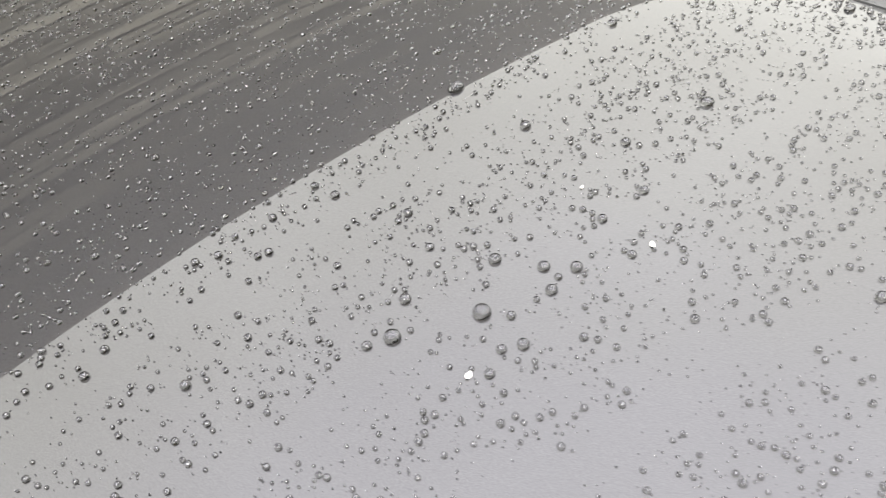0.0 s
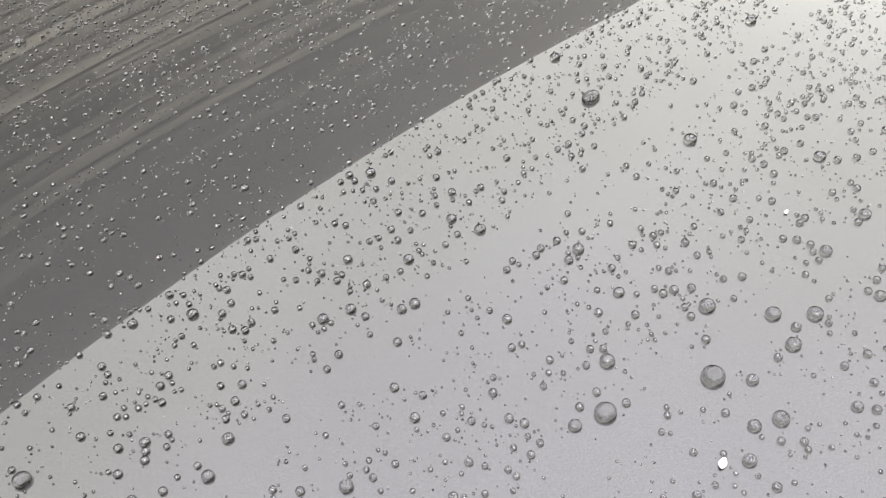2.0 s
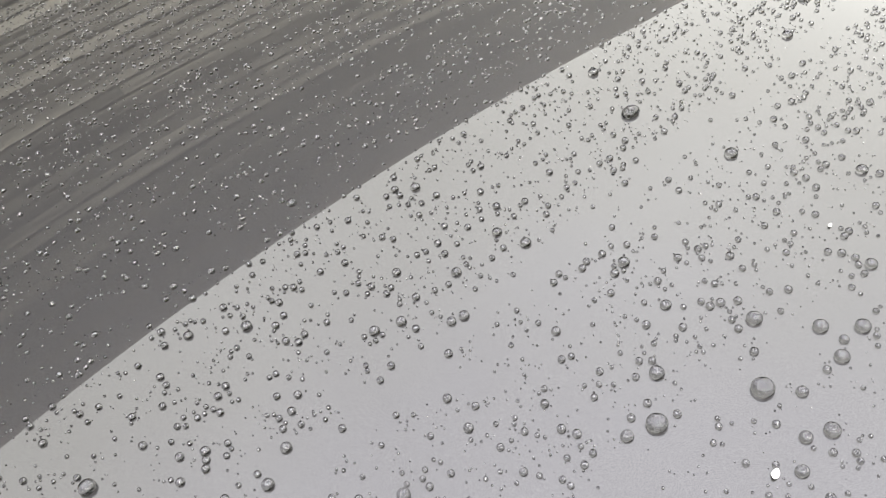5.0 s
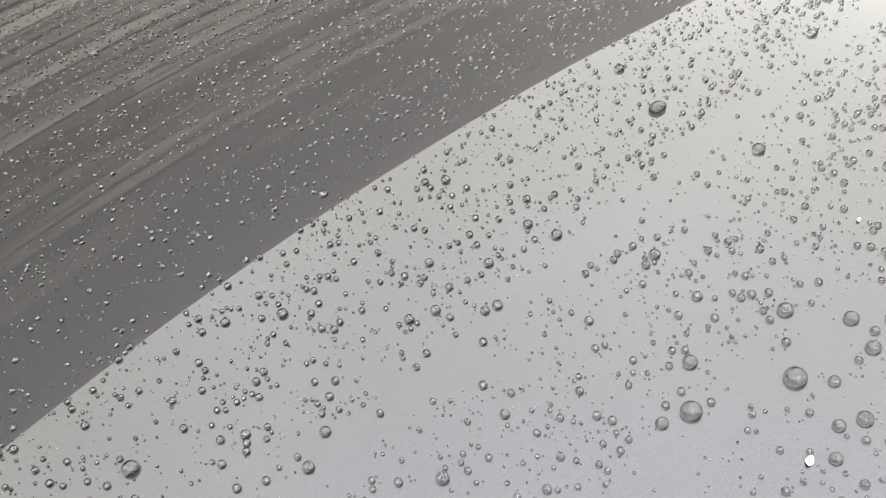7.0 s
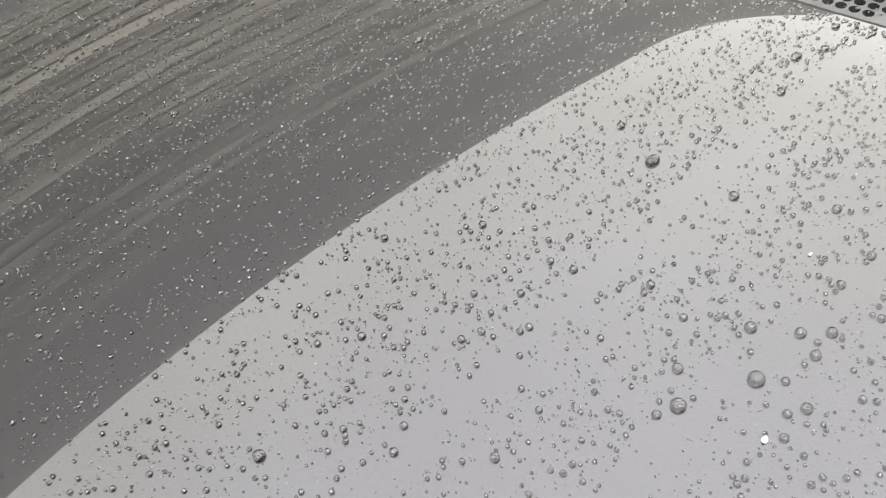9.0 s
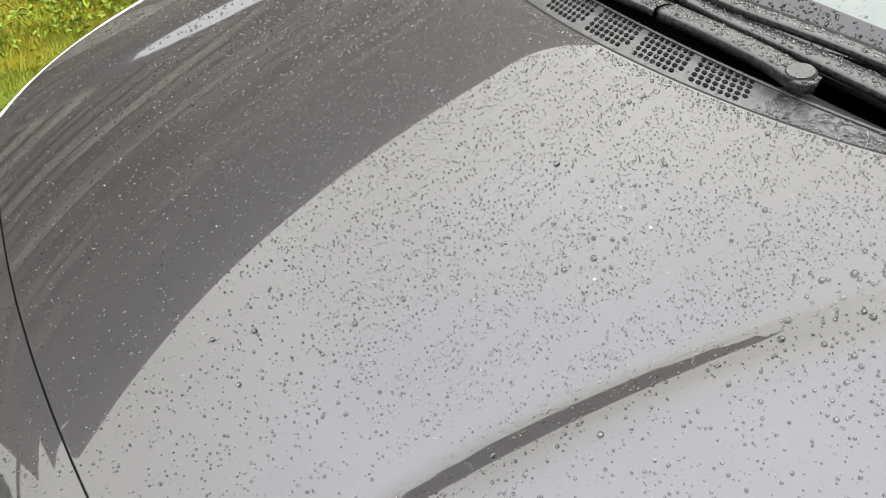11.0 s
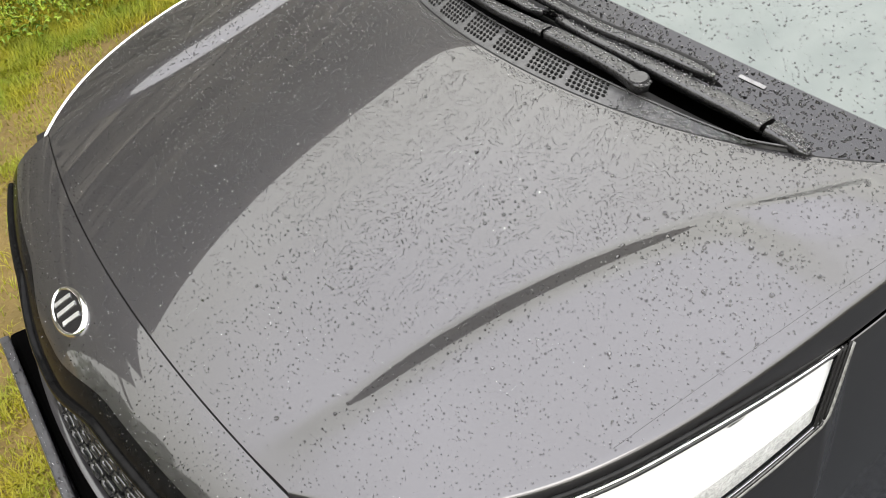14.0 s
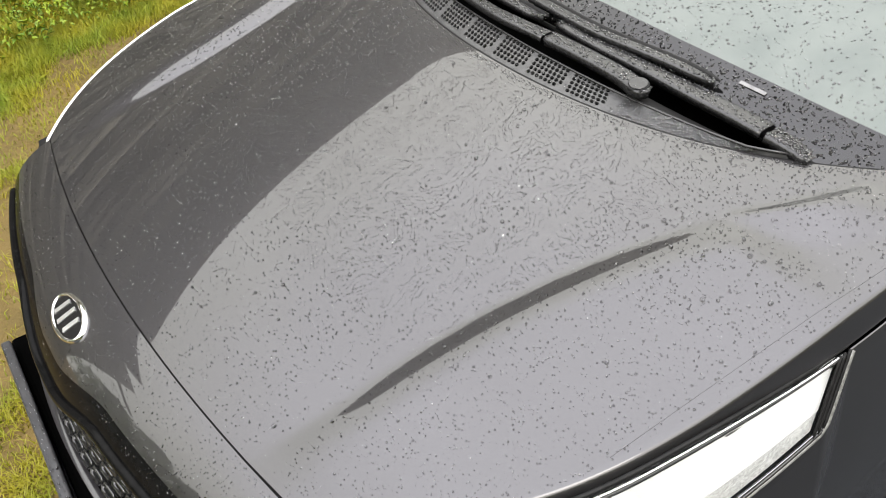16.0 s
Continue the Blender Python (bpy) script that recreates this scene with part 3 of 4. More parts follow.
def along(points, n):
    """n points evenly spaced on a smooth line through points."""
    pts = [Vector(p) for p in points]
    out = []
    for i in range(n):
        f = i / (n - 1) * (len(pts) - 1)
        k = min(int(f), len(pts) - 2)
        f -= k
        a, b, c, d = pts[max(k - 1, 0)], pts[k], pts[k + 1], pts[min(k + 2, len(pts) - 1)]
        out.append(0.5 * (2 * b + (c - a) * f + (2 * a - 5 * b + 4 * c - d) * f * f + (3 * b - a - 3 * c + d) * f ** 3))
    return out


WIPER_TOPS = []


def build_wiper(near, far, width_near, width_far, label, cap=None, blade=()):
    near, far = along(near, 44), along(far, 30)
    arm = part("wiper", strap(far, lambda t: width_far[0] + (width_far[1] - width_far[0]) * t, 0.0045), BLACK_WET, car, label, True)
    part("arm_head", strap(near, lambda t: width_near[0] + (width_near[1] - width_near[0]) * t, 0.0055, 1.0), BLACK_WET, arm, "", True)
    way = (far[0] - near[-1]).normalized()
    # near-black colour gives the hinge notch its shade
    part("hinge", strap([near[-1] - way * 0.004, far[0] + way * 0.004], lambda t: width_near[1] * 0.80, 0.0035), SHADE_BLACK, arm)
    WIPER_TOPS.append((near, width_near, 0.0055))
    WIPER_TOPS.append((far, width_far, 0.0045))
    if cap:
        for name, r, z in (("pivot_cap", 0.0195, 0.0), ("collar", 0.0225, -0.0025)):
            bm = bmesh.new()
            bmesh.ops.create_cone(bm, cap_ends=True, segments=32, radius1=r, radius2=r * 0.95, depth=0.006)
            bmesh.ops.bevel(bm, geom=[e for e in bm.edges if e.calc_length() < 0.0055], offset=0.001, segments=1, affect="EDGES")
            bmesh.ops.transform(bm, matrix=pose(cap[0], cap[1], cap[2] + z, 0, -8, 0), verts=bm.verts)
            part(name, bm, BLACK_WET if z == 0.0 else RUBBER, arm, "round grey pivot cap" if z == 0.0 else "")
    if blade:
        line = along(blade, 30)
        part("blade", tube([q + Vector((0.021, 0.004, -0.004)) for q in line], lambda t: 0.007 * min(1.0, 0.25 + 9 * t), 8, 0.9), RUBBER, arm, "", True)
        part("spoiler", strap(line, lambda t: 0.0135 * min(1.0, 0.22 + 5 * t), 0.004), BLACK_WET, arm, "", True)
        WIPER_TOPS.append((line, (0.012, 0.012), 0.004))


build_cowl()
build_screen()
build_rear()
build_wiper([(1.043, -0.330, 1.104), (1.043, -0.306, 1.107), (1.049, -0.250, 1.109), (1.048, -0.150, 1.110), (1.043, -0.052, 1.110)],
            [(1.042, -0.042, 1.109), (1.034, 0.049, 1.108), (1.032, 0.131, 1.107), (1.05, 0.3, 1.104), (1.10, 0.5, 1.095)],
            (0.0215, 0.021), (0.020, 0.012), "wet black wiper arm with a round pivot cap", (1.043, -0.303, 1.1125), [(1.085, 0.02, 1.110), (1.09, 0.2, 1.108), (1.12, 0.52, 1.093)])
build_wiper([(1.117, -0.634, 1.086), (1.120, -0.602, 1.094), (1.120, -0.550, 1.100)],
            [(1.119, -0.540, 1.102), (1.116, -0.470, 1.104), (1.110, -0.390, 1.106), (1.106, -0.300, 1.108), (1.102, -0.206, 1.109), (1.097, -0.121, 1.110), (1.10, -0.02, 1.110)],
            (0.014, 0.025), (0.024, 0.014), "wet black wiper arm lying against the windscreen", None, [(1.147, -0.395, 1.117), (1.143, -0.318, 1.121), (1.132, -0.223, 1.122), (1.119, -0.123, 1.122), (1.120, -0.029, 1.121), (1.13, 0.14, 1.118)])


def cover_point(s, t):
    y = -0.285 - 0.36 * t
    return Vector((1.016 + 0.19 * y * y + (0.036 - 0.026 * t) * s, y, 1.080 - 0.006 * t - 0.010 * s))


part("pivot_cover", sheet(cover_point, span(0, 1, 8), span(0, 1, 30), 0.006), RUBBER, car, "wet dark plastic pivot cover", True)


# ---------------------------------------------------------------- house, ground
house = tagged(new("house"), "wooden house with a deep board-lined porch roof", "house")
EAVE_Y, EAVE_Z, HOUSE_TURN = 3.418, 4.131, 12.29
at_house = pose(0, 0, 0, 0, 0, HOUSE_TURN)
X0, X1, ROOF_X0 = -2.45, 9.0, -1.74
MID, LONG = (X0 + X1) / 2, X1 - X0
ROOF_MID, ROOF_LONG = (ROOF_X0 + X1) / 2, X1 - ROOF_X0


def house_part(name, size, at, mat, bevel=0.0, turn=(0, 0, 0), label=""):
    ob = part(name, box(size, at, bevel, turn), mat, house, label)
    ob.matrix_basis = at_house


for r in range(39):
    z, cut = 0.06 + 0.1045 * r, X0 + 2.0 + (r * 3.7) % 7.0
    for a, b in ((X0, cut), (cut + 0.006, X1)):
        house_part("plank", (b - a, 0.03 + 0.012 * (r % 3), 0.092 - 0.006 * (r % 2)), ((a + b) / 2, EAVE_Y + 0.42, z), WOOD, 0.005)
house_part("wall", (LONG - 0.02, 0.12, EAVE_Z - 0.02), (MID, EAVE_Y + 0.51, (EAVE_Z - 0.02) / 2), BARK)
for r in range(4):
    house_part("soffit_board", (ROOF_LONG, 0.082 - 0.006 * (r % 2), 0.02 + 0.006 * (r % 3)), (ROOF_MID, EAVE_Y + 0.058 + 0.1 * r, EAVE_Z - 0.03), SOFFIT, 0.003, label="plain blue-grey soffit board")
# added black sheet above the boards, so their gaps read as shade
house_part("soffit_gap_shade", (ROOF_LONG - 0.04, 0.38, 0.02), (ROOF_MID, EAVE_Y + 0.22, EAVE_Z + 0.02), SHADE_BLACK)
house_part("fascia", (ROOF_LONG, 0.022, 0.05), (ROOF_MID, EAVE_Y, EAVE_Z - 0.02), BARK, 0.003)
house_part("roof", (ROOF_LONG + 0.1, 4.0, 0.03), (ROOF_MID, EAVE_Y + 1.98, EAVE_Z + 0.72), ROOF, 0, (20, 0, 0))
house_part("pole", (1.2, 0.07, 0.07), (X0 - 0.4, EAVE_Y + 0.42, 3.42), BARK, 0.01, (0, -15, 0), "thin dark pole reaching out from the corner")

ground = part("ground", sheet(lambda u, v: Vector((u, v, 0.02 * noise.noise(Vector((u * 0.8, v * 0.8, 0))))), [-400, -60, -12] + span(-6, 8, 57) + [14, 60, 400], [-400, -60, -12] + span(-6, 10, 65) + [14, 60, 400]), SOIL)
tagged(ground, "bare brown soil with patches of grass", "ground", kind="structure")


# unseen dark ground, added so the car's near side reflects dark
dark_ground = part("road", sheet(lambda u, v: Vector((u, v, 0.035 + 0.004 * noise.noise(Vector((u * 2, v * 2, 7))))), span(-7, 9, 60), span(-5.5, -0.35, 24), 0.05), DARK_GROUND)
tagged(dark_ground, "dark ground beside the car, added to darken its reflections", "road", kind="structure")


# ---------------------------------------------------------------- rain
def bead_mesh(name, beads, rings, sides, tall=0.85):
    """One mesh of domed beads with a wetted foot: each a place, a normal, a radius, a stretch and its direction."""
    th = np.linspace(0, 1.88, rings)
    ph = np.arange(sides) * 2 * math.pi / sides
    unit = np.array([(0, 0, 1.29)] + [(math.sin(t) * math.cos(p), math.sin(t) * math.sin(p), math.cos(t) + 0.29) for t in th[1:] for p in ph])
    tri = [(0, 1 + k, 1 + (k + 1) % sides) for k in range(sides)]
    quad = []
    for i in range(rings - 2):
        a, b = 1 + i * sides, 1 + (i + 1) * sides
        quad += [(a + k, b + k, b + (k + 1) % sides, a + (k + 1) % sides) for k in range(sides)]
    foot = np.array([(math.cos(p) * 0.95, math.sin(p) * 0.95, 0.015) for p in ph])
    unit = np.concatenate([unit, foot])
    ngon = [tuple(range(len(unit) - sides, len(unit)))]
    faces = [*tri, *quad, *ngon]
    n, m = len(beads), len(unit)
    co = np.empty((n, m, 3))
    for i, (p, nm, r, sx, sa) in enumerate(beads):
        w = np.array(nm)
        u = np.cross((math.cos(sa), math.sin(sa), 0), w)
        u /= np.linalg.norm(u)
        v = np.cross(w, u)
        co[i] = np.array(p) + r * (unit[:, :1] * u + sx * unit[:, 1:2] * v + tall * unit[:, 2:] * w)
    flat = np.array([k for f in faces for k in f])
    one = np.array([len(f) for f in faces])
    loops = (flat[None] + (np.arange(n) * m)[:, None]).ravel()
    sizes = np.tile(one, n)
    slots = np.tile(np.r_[np.zeros(len(faces) - 1, int), 1], n)
    me = bpy.data.meshes.new(name)
    me.vertices.add(n * m)
    me.vertices.foreach_set("co", co.ravel())
    me.loops.add(len(loops))
    me.loops.foreach_set("vertex_index", loops)
    me.polygons.add(len(sizes))
    me.polygons.foreach_set("loop_start", np.r_[0, np.cumsum(sizes)[:-1]])
    me.polygons.foreach_set("material_index", slots)
    me.polygons.foreach_set("use_smooth", slots == 0)
    me.update(calc_edges=True)
    return me


def rain(name, beads, rings, sides, label, foot=None, tall=0.85, kind="stuff", group=""):
    ob = link(name, bead_mesh(name, beads, rings, sides, tall), WATER)
    ob.data.materials.append(foot or WET_PAINT)
    return tagged(ob, label, "water", group, kind)


rng = np.random.default_rng(7)
# run-off lanes: y at x = 0.6, lean, half width
LANES = [(-0.314, 0.36, 0.010), (-0.400, 0.22, 0.008), (-0.20, 0.28, 0.006), (-0.12, 0.22, 0.008), (-0.47, 0.1, 0.009), (-0.03, 0.18, 0.008)]
CELL = 0.006
taken = {}


def on_hood(x, y):
    return seam_x(y) + 0.004 < x < cowl_x(y) - 0.004 and abs(y) < half_width(x) - 0.002


def free(x, y, r):
    i, j = int(x // CELL), int(y // CELL)
    for a in (i - 1, i, i + 1):
        for b in (j - 1, j, j + 1):
            for px, py, pr in taken.get((a, b), ()):
                if (px - x) ** 2 + (py - y) ** 2 < ((pr + r) * 1.08) ** 2:
                    return False
    taken.setdefault((i, j), []).append((x, y, r))
    return True


def bead(x, y, r, stretch=1.0, turn=0.0):
    return ((x, y, hood_z(x, y)), hood_normal(x, y), r, stretch, turn)


def clear_lane(x, y):
    return sum(math.exp(-((y - (a + b * (x - 0.6))) / w) ** 2) for a, b, w in LANES)


# the large drops: x, y and radius in millimetres
LARGE = [(650, -392, 3.6), (615, -386, 3.3), (668, -368, 2.7), (694, -389, 2.6), (627, -370, 2.5), (683, -382, 2.5), (656, -414, 2.5), (679, -395, 2.4),
         (625, -291, 2.2), (649, -321, 2.2), (605, -232, 2.2), (557, -302, 2.0), (567, -303, 2.0), (595, -291, 2.0), (619, -279, 2.0), (664, -371, 2.0),
         (648, -412, 2.0), (605, -385, 2.0), (639, -420, 2.0), (651, -390, 1.9), (659, -399, 1.9), (648, -347, 1.9), (717, -394, 1.9), (582, -313, 1.8),
         (576, -278, 1.8), (610, -337, 1.7), (643, -324, 1.7), (597, -228, 1.7), (627, -264, 1.7), (677, -422, 1.7), (664, -356, 1.6), (685, -390, 1.6)]
LARGE += [(721, -194, 2.6), (726, -289, 2.8), (822, -220, 2.8), (518, -273, 2.2), (568, -303, 2.0), (557, -302, 1.7), (514, -333, 1.9), (505, -343, 2.1), (455, -313, 2.9), (539, -368, 2.2), (491, -320, 1.7), (566, -357, 1.7), (587, -313, 2.0), (624, -291, 2.0), (556, -210, 2.2), (499, -234, 1.6), (498, -265, 1.8), (759, -327, 2.4), (745, -362, 2.2), (719, -369, 2.2)]
for x, y, r in LARGE:
    x, y, r = x / 1000, y / 1000, r / 1000
    if free(x, y, r):
        rain("water_drop", [bead(x, y, r, rng.uniform(0.97, 1.06))], 12, 28, "large round clear raindrop standing on the grey bonnet", kind="thing", group="large drops on the bonnet", tall=0.82)
rain("water_drop", [bead(0.7125, -0.2369, 0.0038, 1.45, 0.5)], 12, 28, "largest clear raindrop, drawn out to an oval on the bonnet", kind="thing", group="large drops on the bonnet", tall=0.7)
for n in range(90):
    x, y, r = rng.uniform(0.12, 1.15), rng.uniform(-0.8, 0.8), rng.uniform(0.0019, 0.0034)
    if on_hood(x, y) and not (0.5 < x < 0.75 and -0.46 < y < -0.18) and free(x, y, r):
        rain("water_drop", [bead(x, y, r, rng.uniform(0.95, 1.25), rng.uniform(-0.3, 0.3))], 12, 28, "large round clear raindrop standing on the grey bonnet", kind="thing", group="large drops on the bonnet", tall=0.82)

small, medium = [], []
for count, low, high, power, keep in ((50000, 0.00065, 0.0016, 1.5, medium), (105000, 0.00022, 0.0006, 1.4, small)):
    for n in range(count):
        x, y = rng.uniform(0.08, 1.2), rng.uniform(-0.87, 0.87)
        if not on_hood(x, y):
            continue
        near = 0.36 < x < 0.98 and -0.55 < y < 0.2
        if not near and rng.random() < (0.8 if keep is small else 0.60):
            continue
        if rng.random() < 0.95 * clear_lane(x, y):
            continue
        if rng.random() < 0.5 and noise.noise(Vector((x * 30, y * 55, 3))) < -0.06:
            continue
        r = low + (high - low) * rng.random() ** power
        if not near:
            r *= 1.0 + (0.65 if y > -0.53 else 0.30) * smooth01((x - 0.1) / 0.5)
        if free(x, y, r):
            keep.append(bead(x, y, r))
# heavier drops gather beside the crease, towards the windscreen
for n in range(400):
    x, y = rng.uniform(0.70, 1.13), -0.60 + 0.10 * rng.standard_normal() - 0.1 * rng.random()
    r = 0.0016 + 0.0024 * rng.random() ** 2.2
    if on_hood(x, y) and free(x, y, r):
        medium.append(bead(x, y, r, rng.uniform(0.95, 1.2), rng.uniform(-0.5, 0.5)))
for n in range(130):
    x, y, r = rng.uniform(0.15, 1.1), rng.uniform(-0.85, -0.1), 0.0018 + 0.0016 * rng.random() ** 2
    if on_hood(x, y) and not (0.42 < x < 0.80 and y > -0.50) and free(x, y, r):
        medium.append(bead(x, y, r, rng.uniform(0.95, 1.2), rng.uniform(-0.5, 0.5)))
# a fringe of beads hangs on along the bonnet's rear edge
for n in range(1500):
    y = rng.uniform(-0.78, 0.6)
    x, r = cowl_x(y) - 0.005 - 0.018 * rng.random() ** 1.6, rng.uniform(0.0009, 0.0021)
    if free(x, y, r):
        medium.append(bead(x, y, r))
rain("rain_beads", small, 4, 6, "tiny clear rain beads scattered over the grey bonnet")
rain("rain_drops", medium, 5, 11, "small clear raindrops scattered over the grey bonnet")


def scatter(name, fn, count, low, high, label, foot, tall=0.7):
    """Beads on a surface fn(a, b), with a and b from 0 to 1."""
    beads = []
    for n in range(count):
        a, b = rng.uniform(0.01, 0.98), rng.uniform(0.01, 0.98)
        p, q, s = fn(a, b), fn(a + 0.004, b), fn(a, b + 0.004)
        nm = (q - p).cross(s - p).normalized()
        if nm.z < 0:
            nm = -nm
        beads.append((p, nm, low + (high - low) * rng.random() ** 2, rng.uniform(0.9, 1.2), rng.uniform(0, 3)))
    return rain(name, beads, 4, 9, label, foot, tall)


scatter("nose_beads", lambda a, b: nose_point(a * 0.9, b * 2 - 1), 2400, 0.0004, 0.0016, "clear rain beads on the grey nose panel", WET_PAINT)
scatter("glass_beads", lambda a, b: screen_point(0.088 + a * 0.5, b * 1.1 - 0.78), 2600, 0.0009, 0.0028, "clear rain beads on the windscreen", GREY_PLASTIC, 0.4)
scatter("border_beads", lambda a, b: screen_point(a * 0.135 - 0.05, b * 1.1 - 0.78), 2100, 0.0012, 0.0034, "clear rain beads on the black border of the windscreen", RUBBER, 0.4)
scatter("cowl_beads", lambda a, b: cowl_point(a, b * 1.0 - 0.56), 450, 0.0007, 0.0018, "clear rain beads on the plastic cowl", BLACK, 0.5)
scatter("cowl_end_beads", lambda a, b: cowl_point(a, b * 0.27 - 0.56), 560, 0.0014, 0.0034, "clear rain beads on the plain end of the cowl", BLACK, 0.5)

def wiper_top(a, b):
    line, wide, high = WIPER_TOPS[min(int(a * len(WIPER_TOPS)), len(WIPER_TOPS) - 1)]
    t = (a * len(WIPER_TOPS)) % 1.0
    k = min(int(t * (len(line) - 1)), len(line) - 2)
    p = line[k].lerp(line[k + 1], t * (len(line) - 1) - k)
    way = line[k + 1] - line[k]
    side = way.cross(Vector((0, 0, 1))).normalized()
    c = 1.5 * (b - 0.5)
    return p + side * c * (wide[0] + (wide[1] - wide[0]) * t) + Vector((0, 0, high * (1 - 0.25 * c * c)))


scatter("wiper_beads", wiper_top, 2300, 0.0010, 0.0030, "clear rain beads on the black wiper arms", BLACK, 0.55)
scatter("cover_beads", cover_point, 160, 0.0010, 0.0030, "clear rain beads on the dark pivot cover", BLACK, 0.55)

scatter("plate_beads", lambda a, b: Vector((-0.1305 + (a - 0.5) * 0.016 + 0.0175 * (b - 0.5) * 0.52, 0.0235 + (b - 0.5) * 0.52, 0.6531)), 170, 0.0010, 0.0028, "clear rain beads on the dark plate frame", BLACK, 0.55)

# fallen petals on the bonnet
for x, y, turn, size in ((0.632, -0.417, 20, 0.8), (0.727, -0.3935, 60, 0.75), (0.723, -0.346, 10, 0.45)):
    bm = bmesh.new()
    ring = [bm.verts.new((0.0021 * size * math.cos(t) * (1 + 0.2 * math.sin(2 * t)), 0.0014 * size * math.sin(t), 0.0004 * math.cos(2 * t) * size)) for t in span(0, 2 * math.pi * 15 / 16, 16)]
    bm.faces.new(ring)
    up = bmesh.ops.extrude_face_region(bm, geom=bm.faces[:])
    bmesh.ops.translate(bm, vec=(0, 0, 0.0004), verts=[v for v in up["geom"] if isinstance(v, bmesh.types.BMVert)])
    bmesh.ops.recalc_face_normals(bm, faces=bm.faces)
    ob = part("petal", bm, SPECK)
    ob.matrix_basis = pose(x, y, hood_z(x, y) + 0.0004, 0, -13, turn)
    tagged(ob, "tiny white petal stuck to the wet grey bonnet", "petal", "petals on the bonnet")


# ---------------------------------------------------------------- grass and weeds
def grassy(x, y):
    """How thickly grass grows at a place, 0 to 1."""
    n = noise.noise(Vector((x * 1.3, y * 1.3, 5))) * 0.35 + noise.noise(Vector((x * 5, y * 5, 9))) * 0.35
    n -= 1.2 * (smooth01((x - 1.5) / 0.7) + smooth01((-0.6 - x) / 0.7) + smooth01((y - 3.6) / 0.8))
    # a lawn beyond the bare wheel track, and a few tufts on the track
    lawn = 0.85 * smooth01((y - 2.40 - 0.42 * smooth01((x - 0.25) / 0.3)) / 0.2)
    tuft = 0.55 * math.exp(-((y - 1.97) / 0.08) ** 2 - (max(0.0, x - 0.15) / 0.1) ** 2) + 0.9 * math.exp(-((x + 0.22) / 0.13) ** 2 - ((y - 0.78) / 0.09) ** 2)
    tuft += 0.7 * math.exp(-((y - 0.46) / 0.13) ** 2)
    return max(0.0, min(1.0, 0.10 + lawn + tuft + n * (1.0 if lawn > 0.2 else 0.6)))


def build_grass(name, x0, x1, y0, y1, blades, thick):
    co, faces = [], []
    while len(faces) < 2 * blades:
        x, y = rng.uniform(x0, x1), rng.uniform(y0, y1)
        if rng.random() > thick(x, y) ** 1.5 + 0.012:
            continue
        z = 0.02 * noise.noise(Vector((x * 0.8, y * 0.8, 0)))
        tall, a, lean = rng.uniform(0.012, 0.045), rng.uniform(0, 6.28), rng.uniform(0.2, 1.2)
        if y > 2.8:
            tall *= 1.5
        wide = rng.uniform(0.0012, 0.0027)
        dx, dy, k = math.cos(a), math.sin(a), len(co)
        for t in (0.0, 0.5, 1.0):
            r, h = tall * lean * t * t, tall * t * (1 - 0.35 * lean * t)
            w = wide * (1 - t * 0.85)
            co += [(x + dx * r - dy * w, y + dy * r + dx * w, z + h), (x + dx * r + dy * w, y + dy * r - dx * w, z + h)]
        faces += [(k, k + 1, k + 3, k + 2), (k + 2, k + 3, k + 5, k + 4)]
    me = bpy.data.meshes.new(name)
    me.from_pydata(co, [], faces)
    tagged(link(name, me, BLADE), "yellow-green grass growing in tufts on brown soil", "grass", kind="stuff")


def build_weeds():
    co, faces = [], []
    for n in range(9500):
        x, y = rng.uniform(-0.6, 2.4), 2.95 + 1.4 * rng.random() ** 0.8
        if noise.noise(Vector((x * 2.5, y * 2.5, 1))) < -0.12 or y < 2.9 + 0.2 * x:
            continue
        z, a, tilt = rng.uniform(0.03, 0.20), rng.uniform(0, 6.28), rng.uniform(-0.5, 0.5)
        length, wide = rng.uniform(0.020, 0.044), rng.uniform(0.010, 0.021)
        m = Matrix.Translation((x, y, z)) @ Euler((tilt, rng.uniform(-0.5, 0.5), a)).to_matrix().to_4x4()
        k = len(co)
        for t, w, h in ((0, 0.1, 0), (0.3, 0.9, 0.006), (0.65, 1.0, 0.008), (1.0, 0.05, -0.012)):
            for s in (-1, 0, 1):
                co.append(tuple(m @ Vector((length * t, s * wide * 0.5 * w, h - (0.006 if s == 0 else 0.0)))))
        for r in range(3):
            for s in range(2):
                b = k + r * 3 + s
                faces.append((b, b + 3, b + 4, b + 1))
    me = bpy.data.meshes.new("weeds")
    me.from_pydata(co, [], faces)
    tagged(link("weeds", me, LEAF, smooth=True), "broad green weed leaves behind the grass", "weeds", kind="stuff")


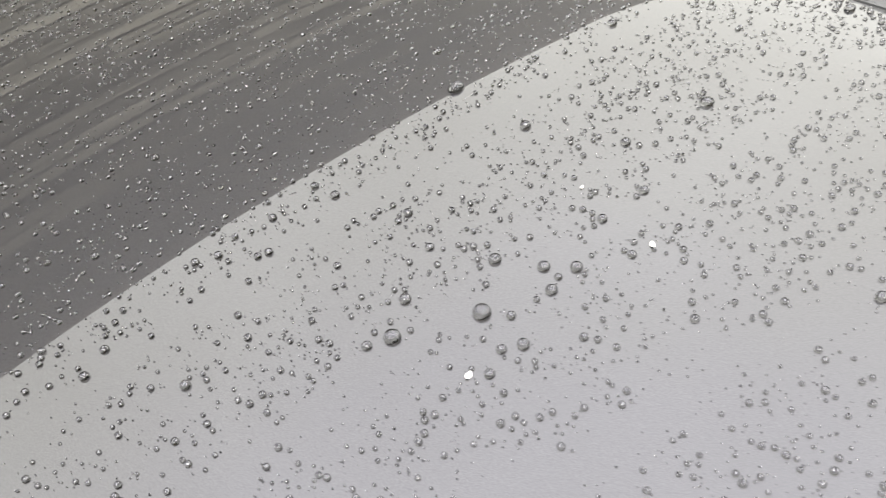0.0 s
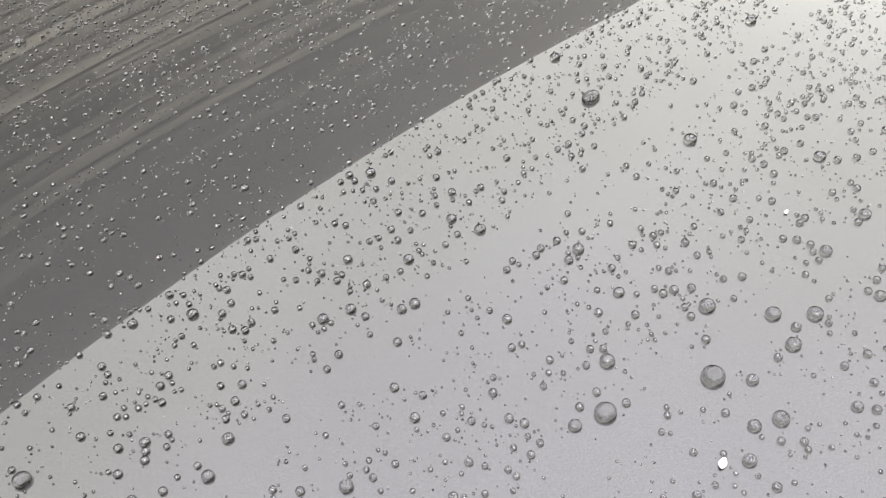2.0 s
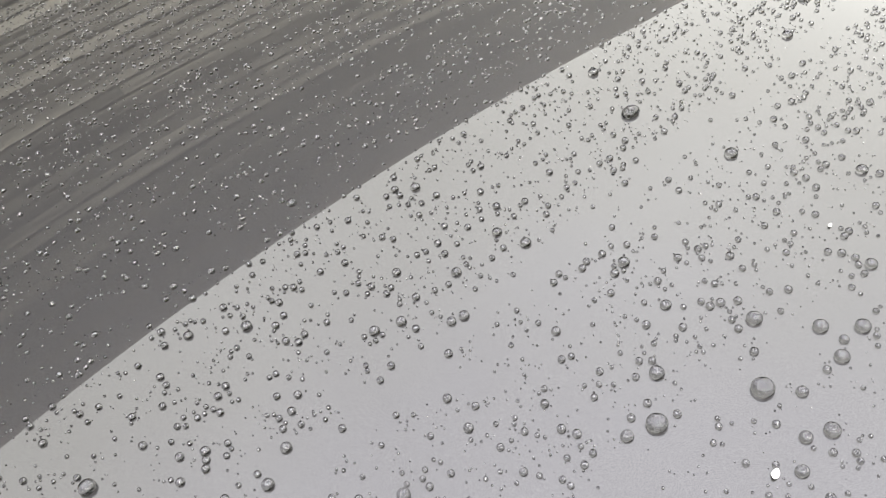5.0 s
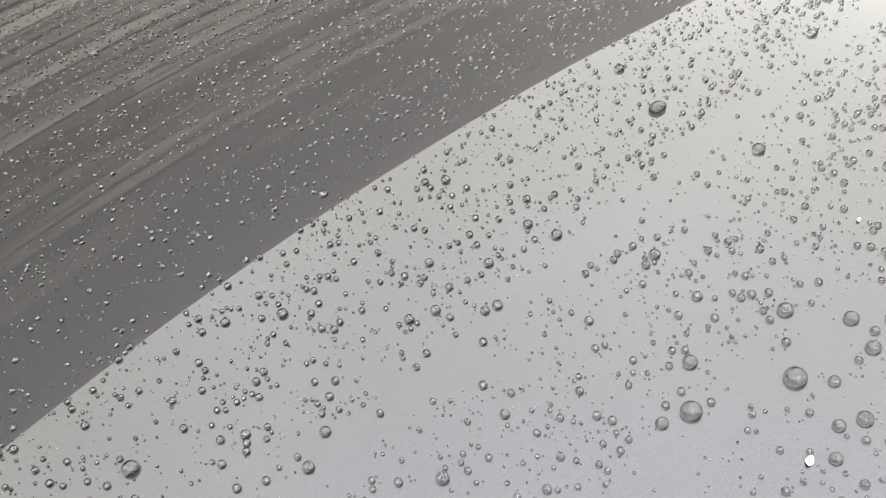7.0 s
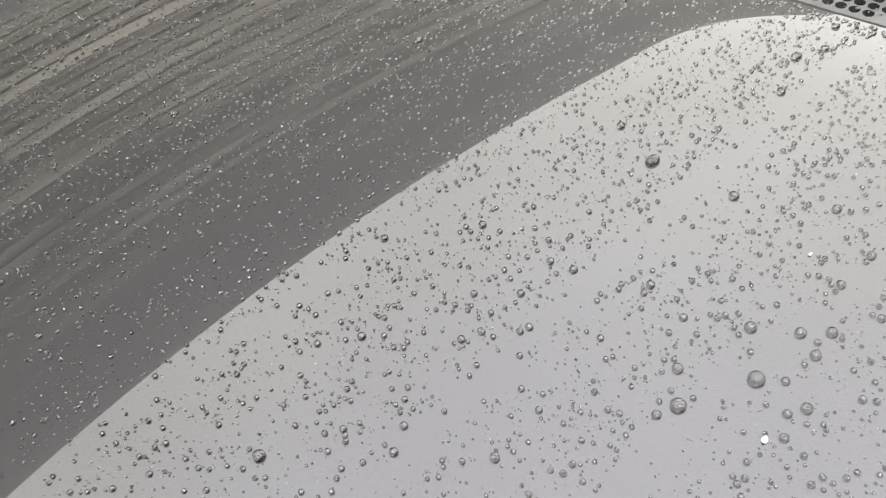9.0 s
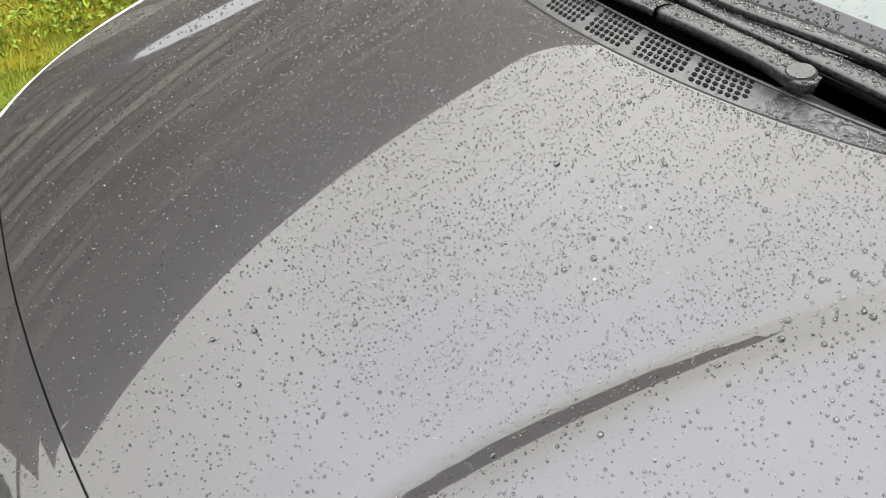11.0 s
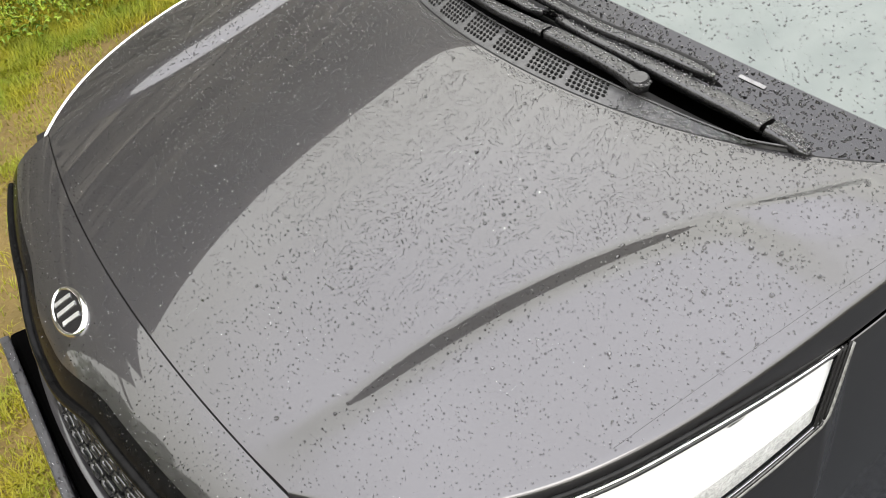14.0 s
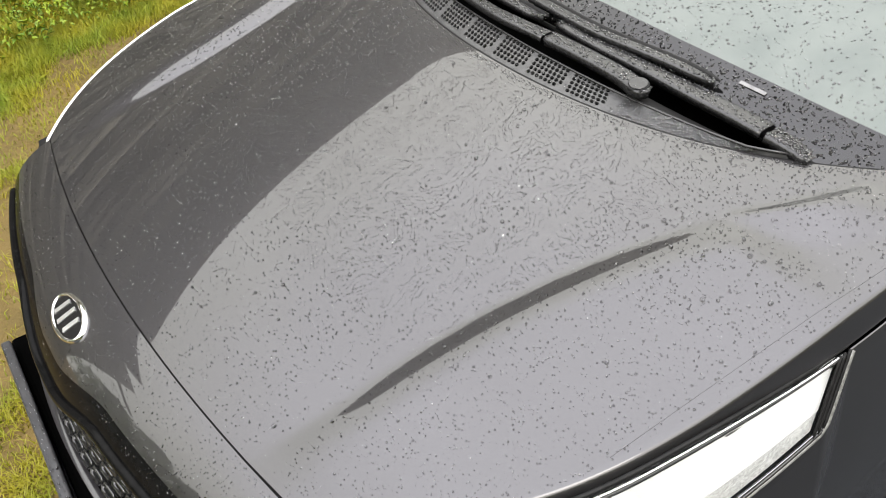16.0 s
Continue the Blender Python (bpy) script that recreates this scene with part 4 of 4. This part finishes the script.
build_grass("grass", -1.3, 2.2, 0.1, 4.4, 125000, grassy)
build_weeds()


# ---------------------------------------------------------------- unseen trees before and beside the car, added for dark reflections
def build_tree(x, y, tall):
    tree = tagged(new("tree"), "dark leafy tree out of view, added for its dark reflection", "tree", "trees beyond the grass")
    tree.location = (x, y, 0)
    lean = rng.uniform(-0.2, 0.2)
    trunk = part("trunk", tube([(lean * t, 0.1 * math.sin(3 * t), tall * 0.8 * t) for t in span(0, 1, 9)], lambda t: 0.16 * (1 - 0.8 * t), 8), BARK, tree, "", True)
    for n in range(9):
        a, h = n * 2.4, tall * (0.28 + 0.05 * n)
        reach = 1.3 - 0.08 * n
        part("limb", tube([(lean * 0.4 + reach * t * math.cos(a), reach * t * math.sin(a), h + 0.6 * t) for t in span(0, 1, 5)], lambda t: 0.05 * (1 - 0.8 * t), 6), BARK, trunk, "", True)
    co, faces = [], []
    for n in range(2600):
        a, u, v = rng.uniform(0, 6.28), rng.random() ** 0.5, rng.random()
        wide = (0.5 + 1.3 * math.sin(math.pi * min(1.0, v * 0.9 + 0.12))) * (0.8 + 0.35 * noise.noise(Vector((3 * math.cos(a), 3 * math.sin(a), 4 * v + x))))
        p = Vector((wide * u * math.cos(a), wide * u * math.sin(a), tall * (0.12 + 0.88 * v)))
        m = Matrix.Translation(p) @ Euler((rng.uniform(-1, 1), rng.uniform(-1, 1), a)).to_matrix().to_4x4()
        k, size = len(co), rng.uniform(0.08, 0.2)
        co += [tuple(m @ Vector(q)) for q in ((0, -size * 0.4, 0), (size, 0, 0.03), (0, size * 0.4, 0), (-size * 0.8, 0, -0.03))]
        faces.append((k, k + 1, k + 2, k + 3))
    me = bpy.data.meshes.new("crown")
    me.from_pydata(co, [], faces)
    link("crown", me, LEAF, tree)


for n in range(9):
    build_tree(-6.0 - 1.5 * rng.random() - 0.25 * n, -7.0 + 1.7 * n, rng.uniform(4.2, 6.0))
# out-of-view row on the near side, added to darken the bonnet's side
for n in range(8):
    build_tree(-5.5 + 1.6 * n, -7.2 - 1.4 * rng.random(), rng.uniform(3.6, 4.6))
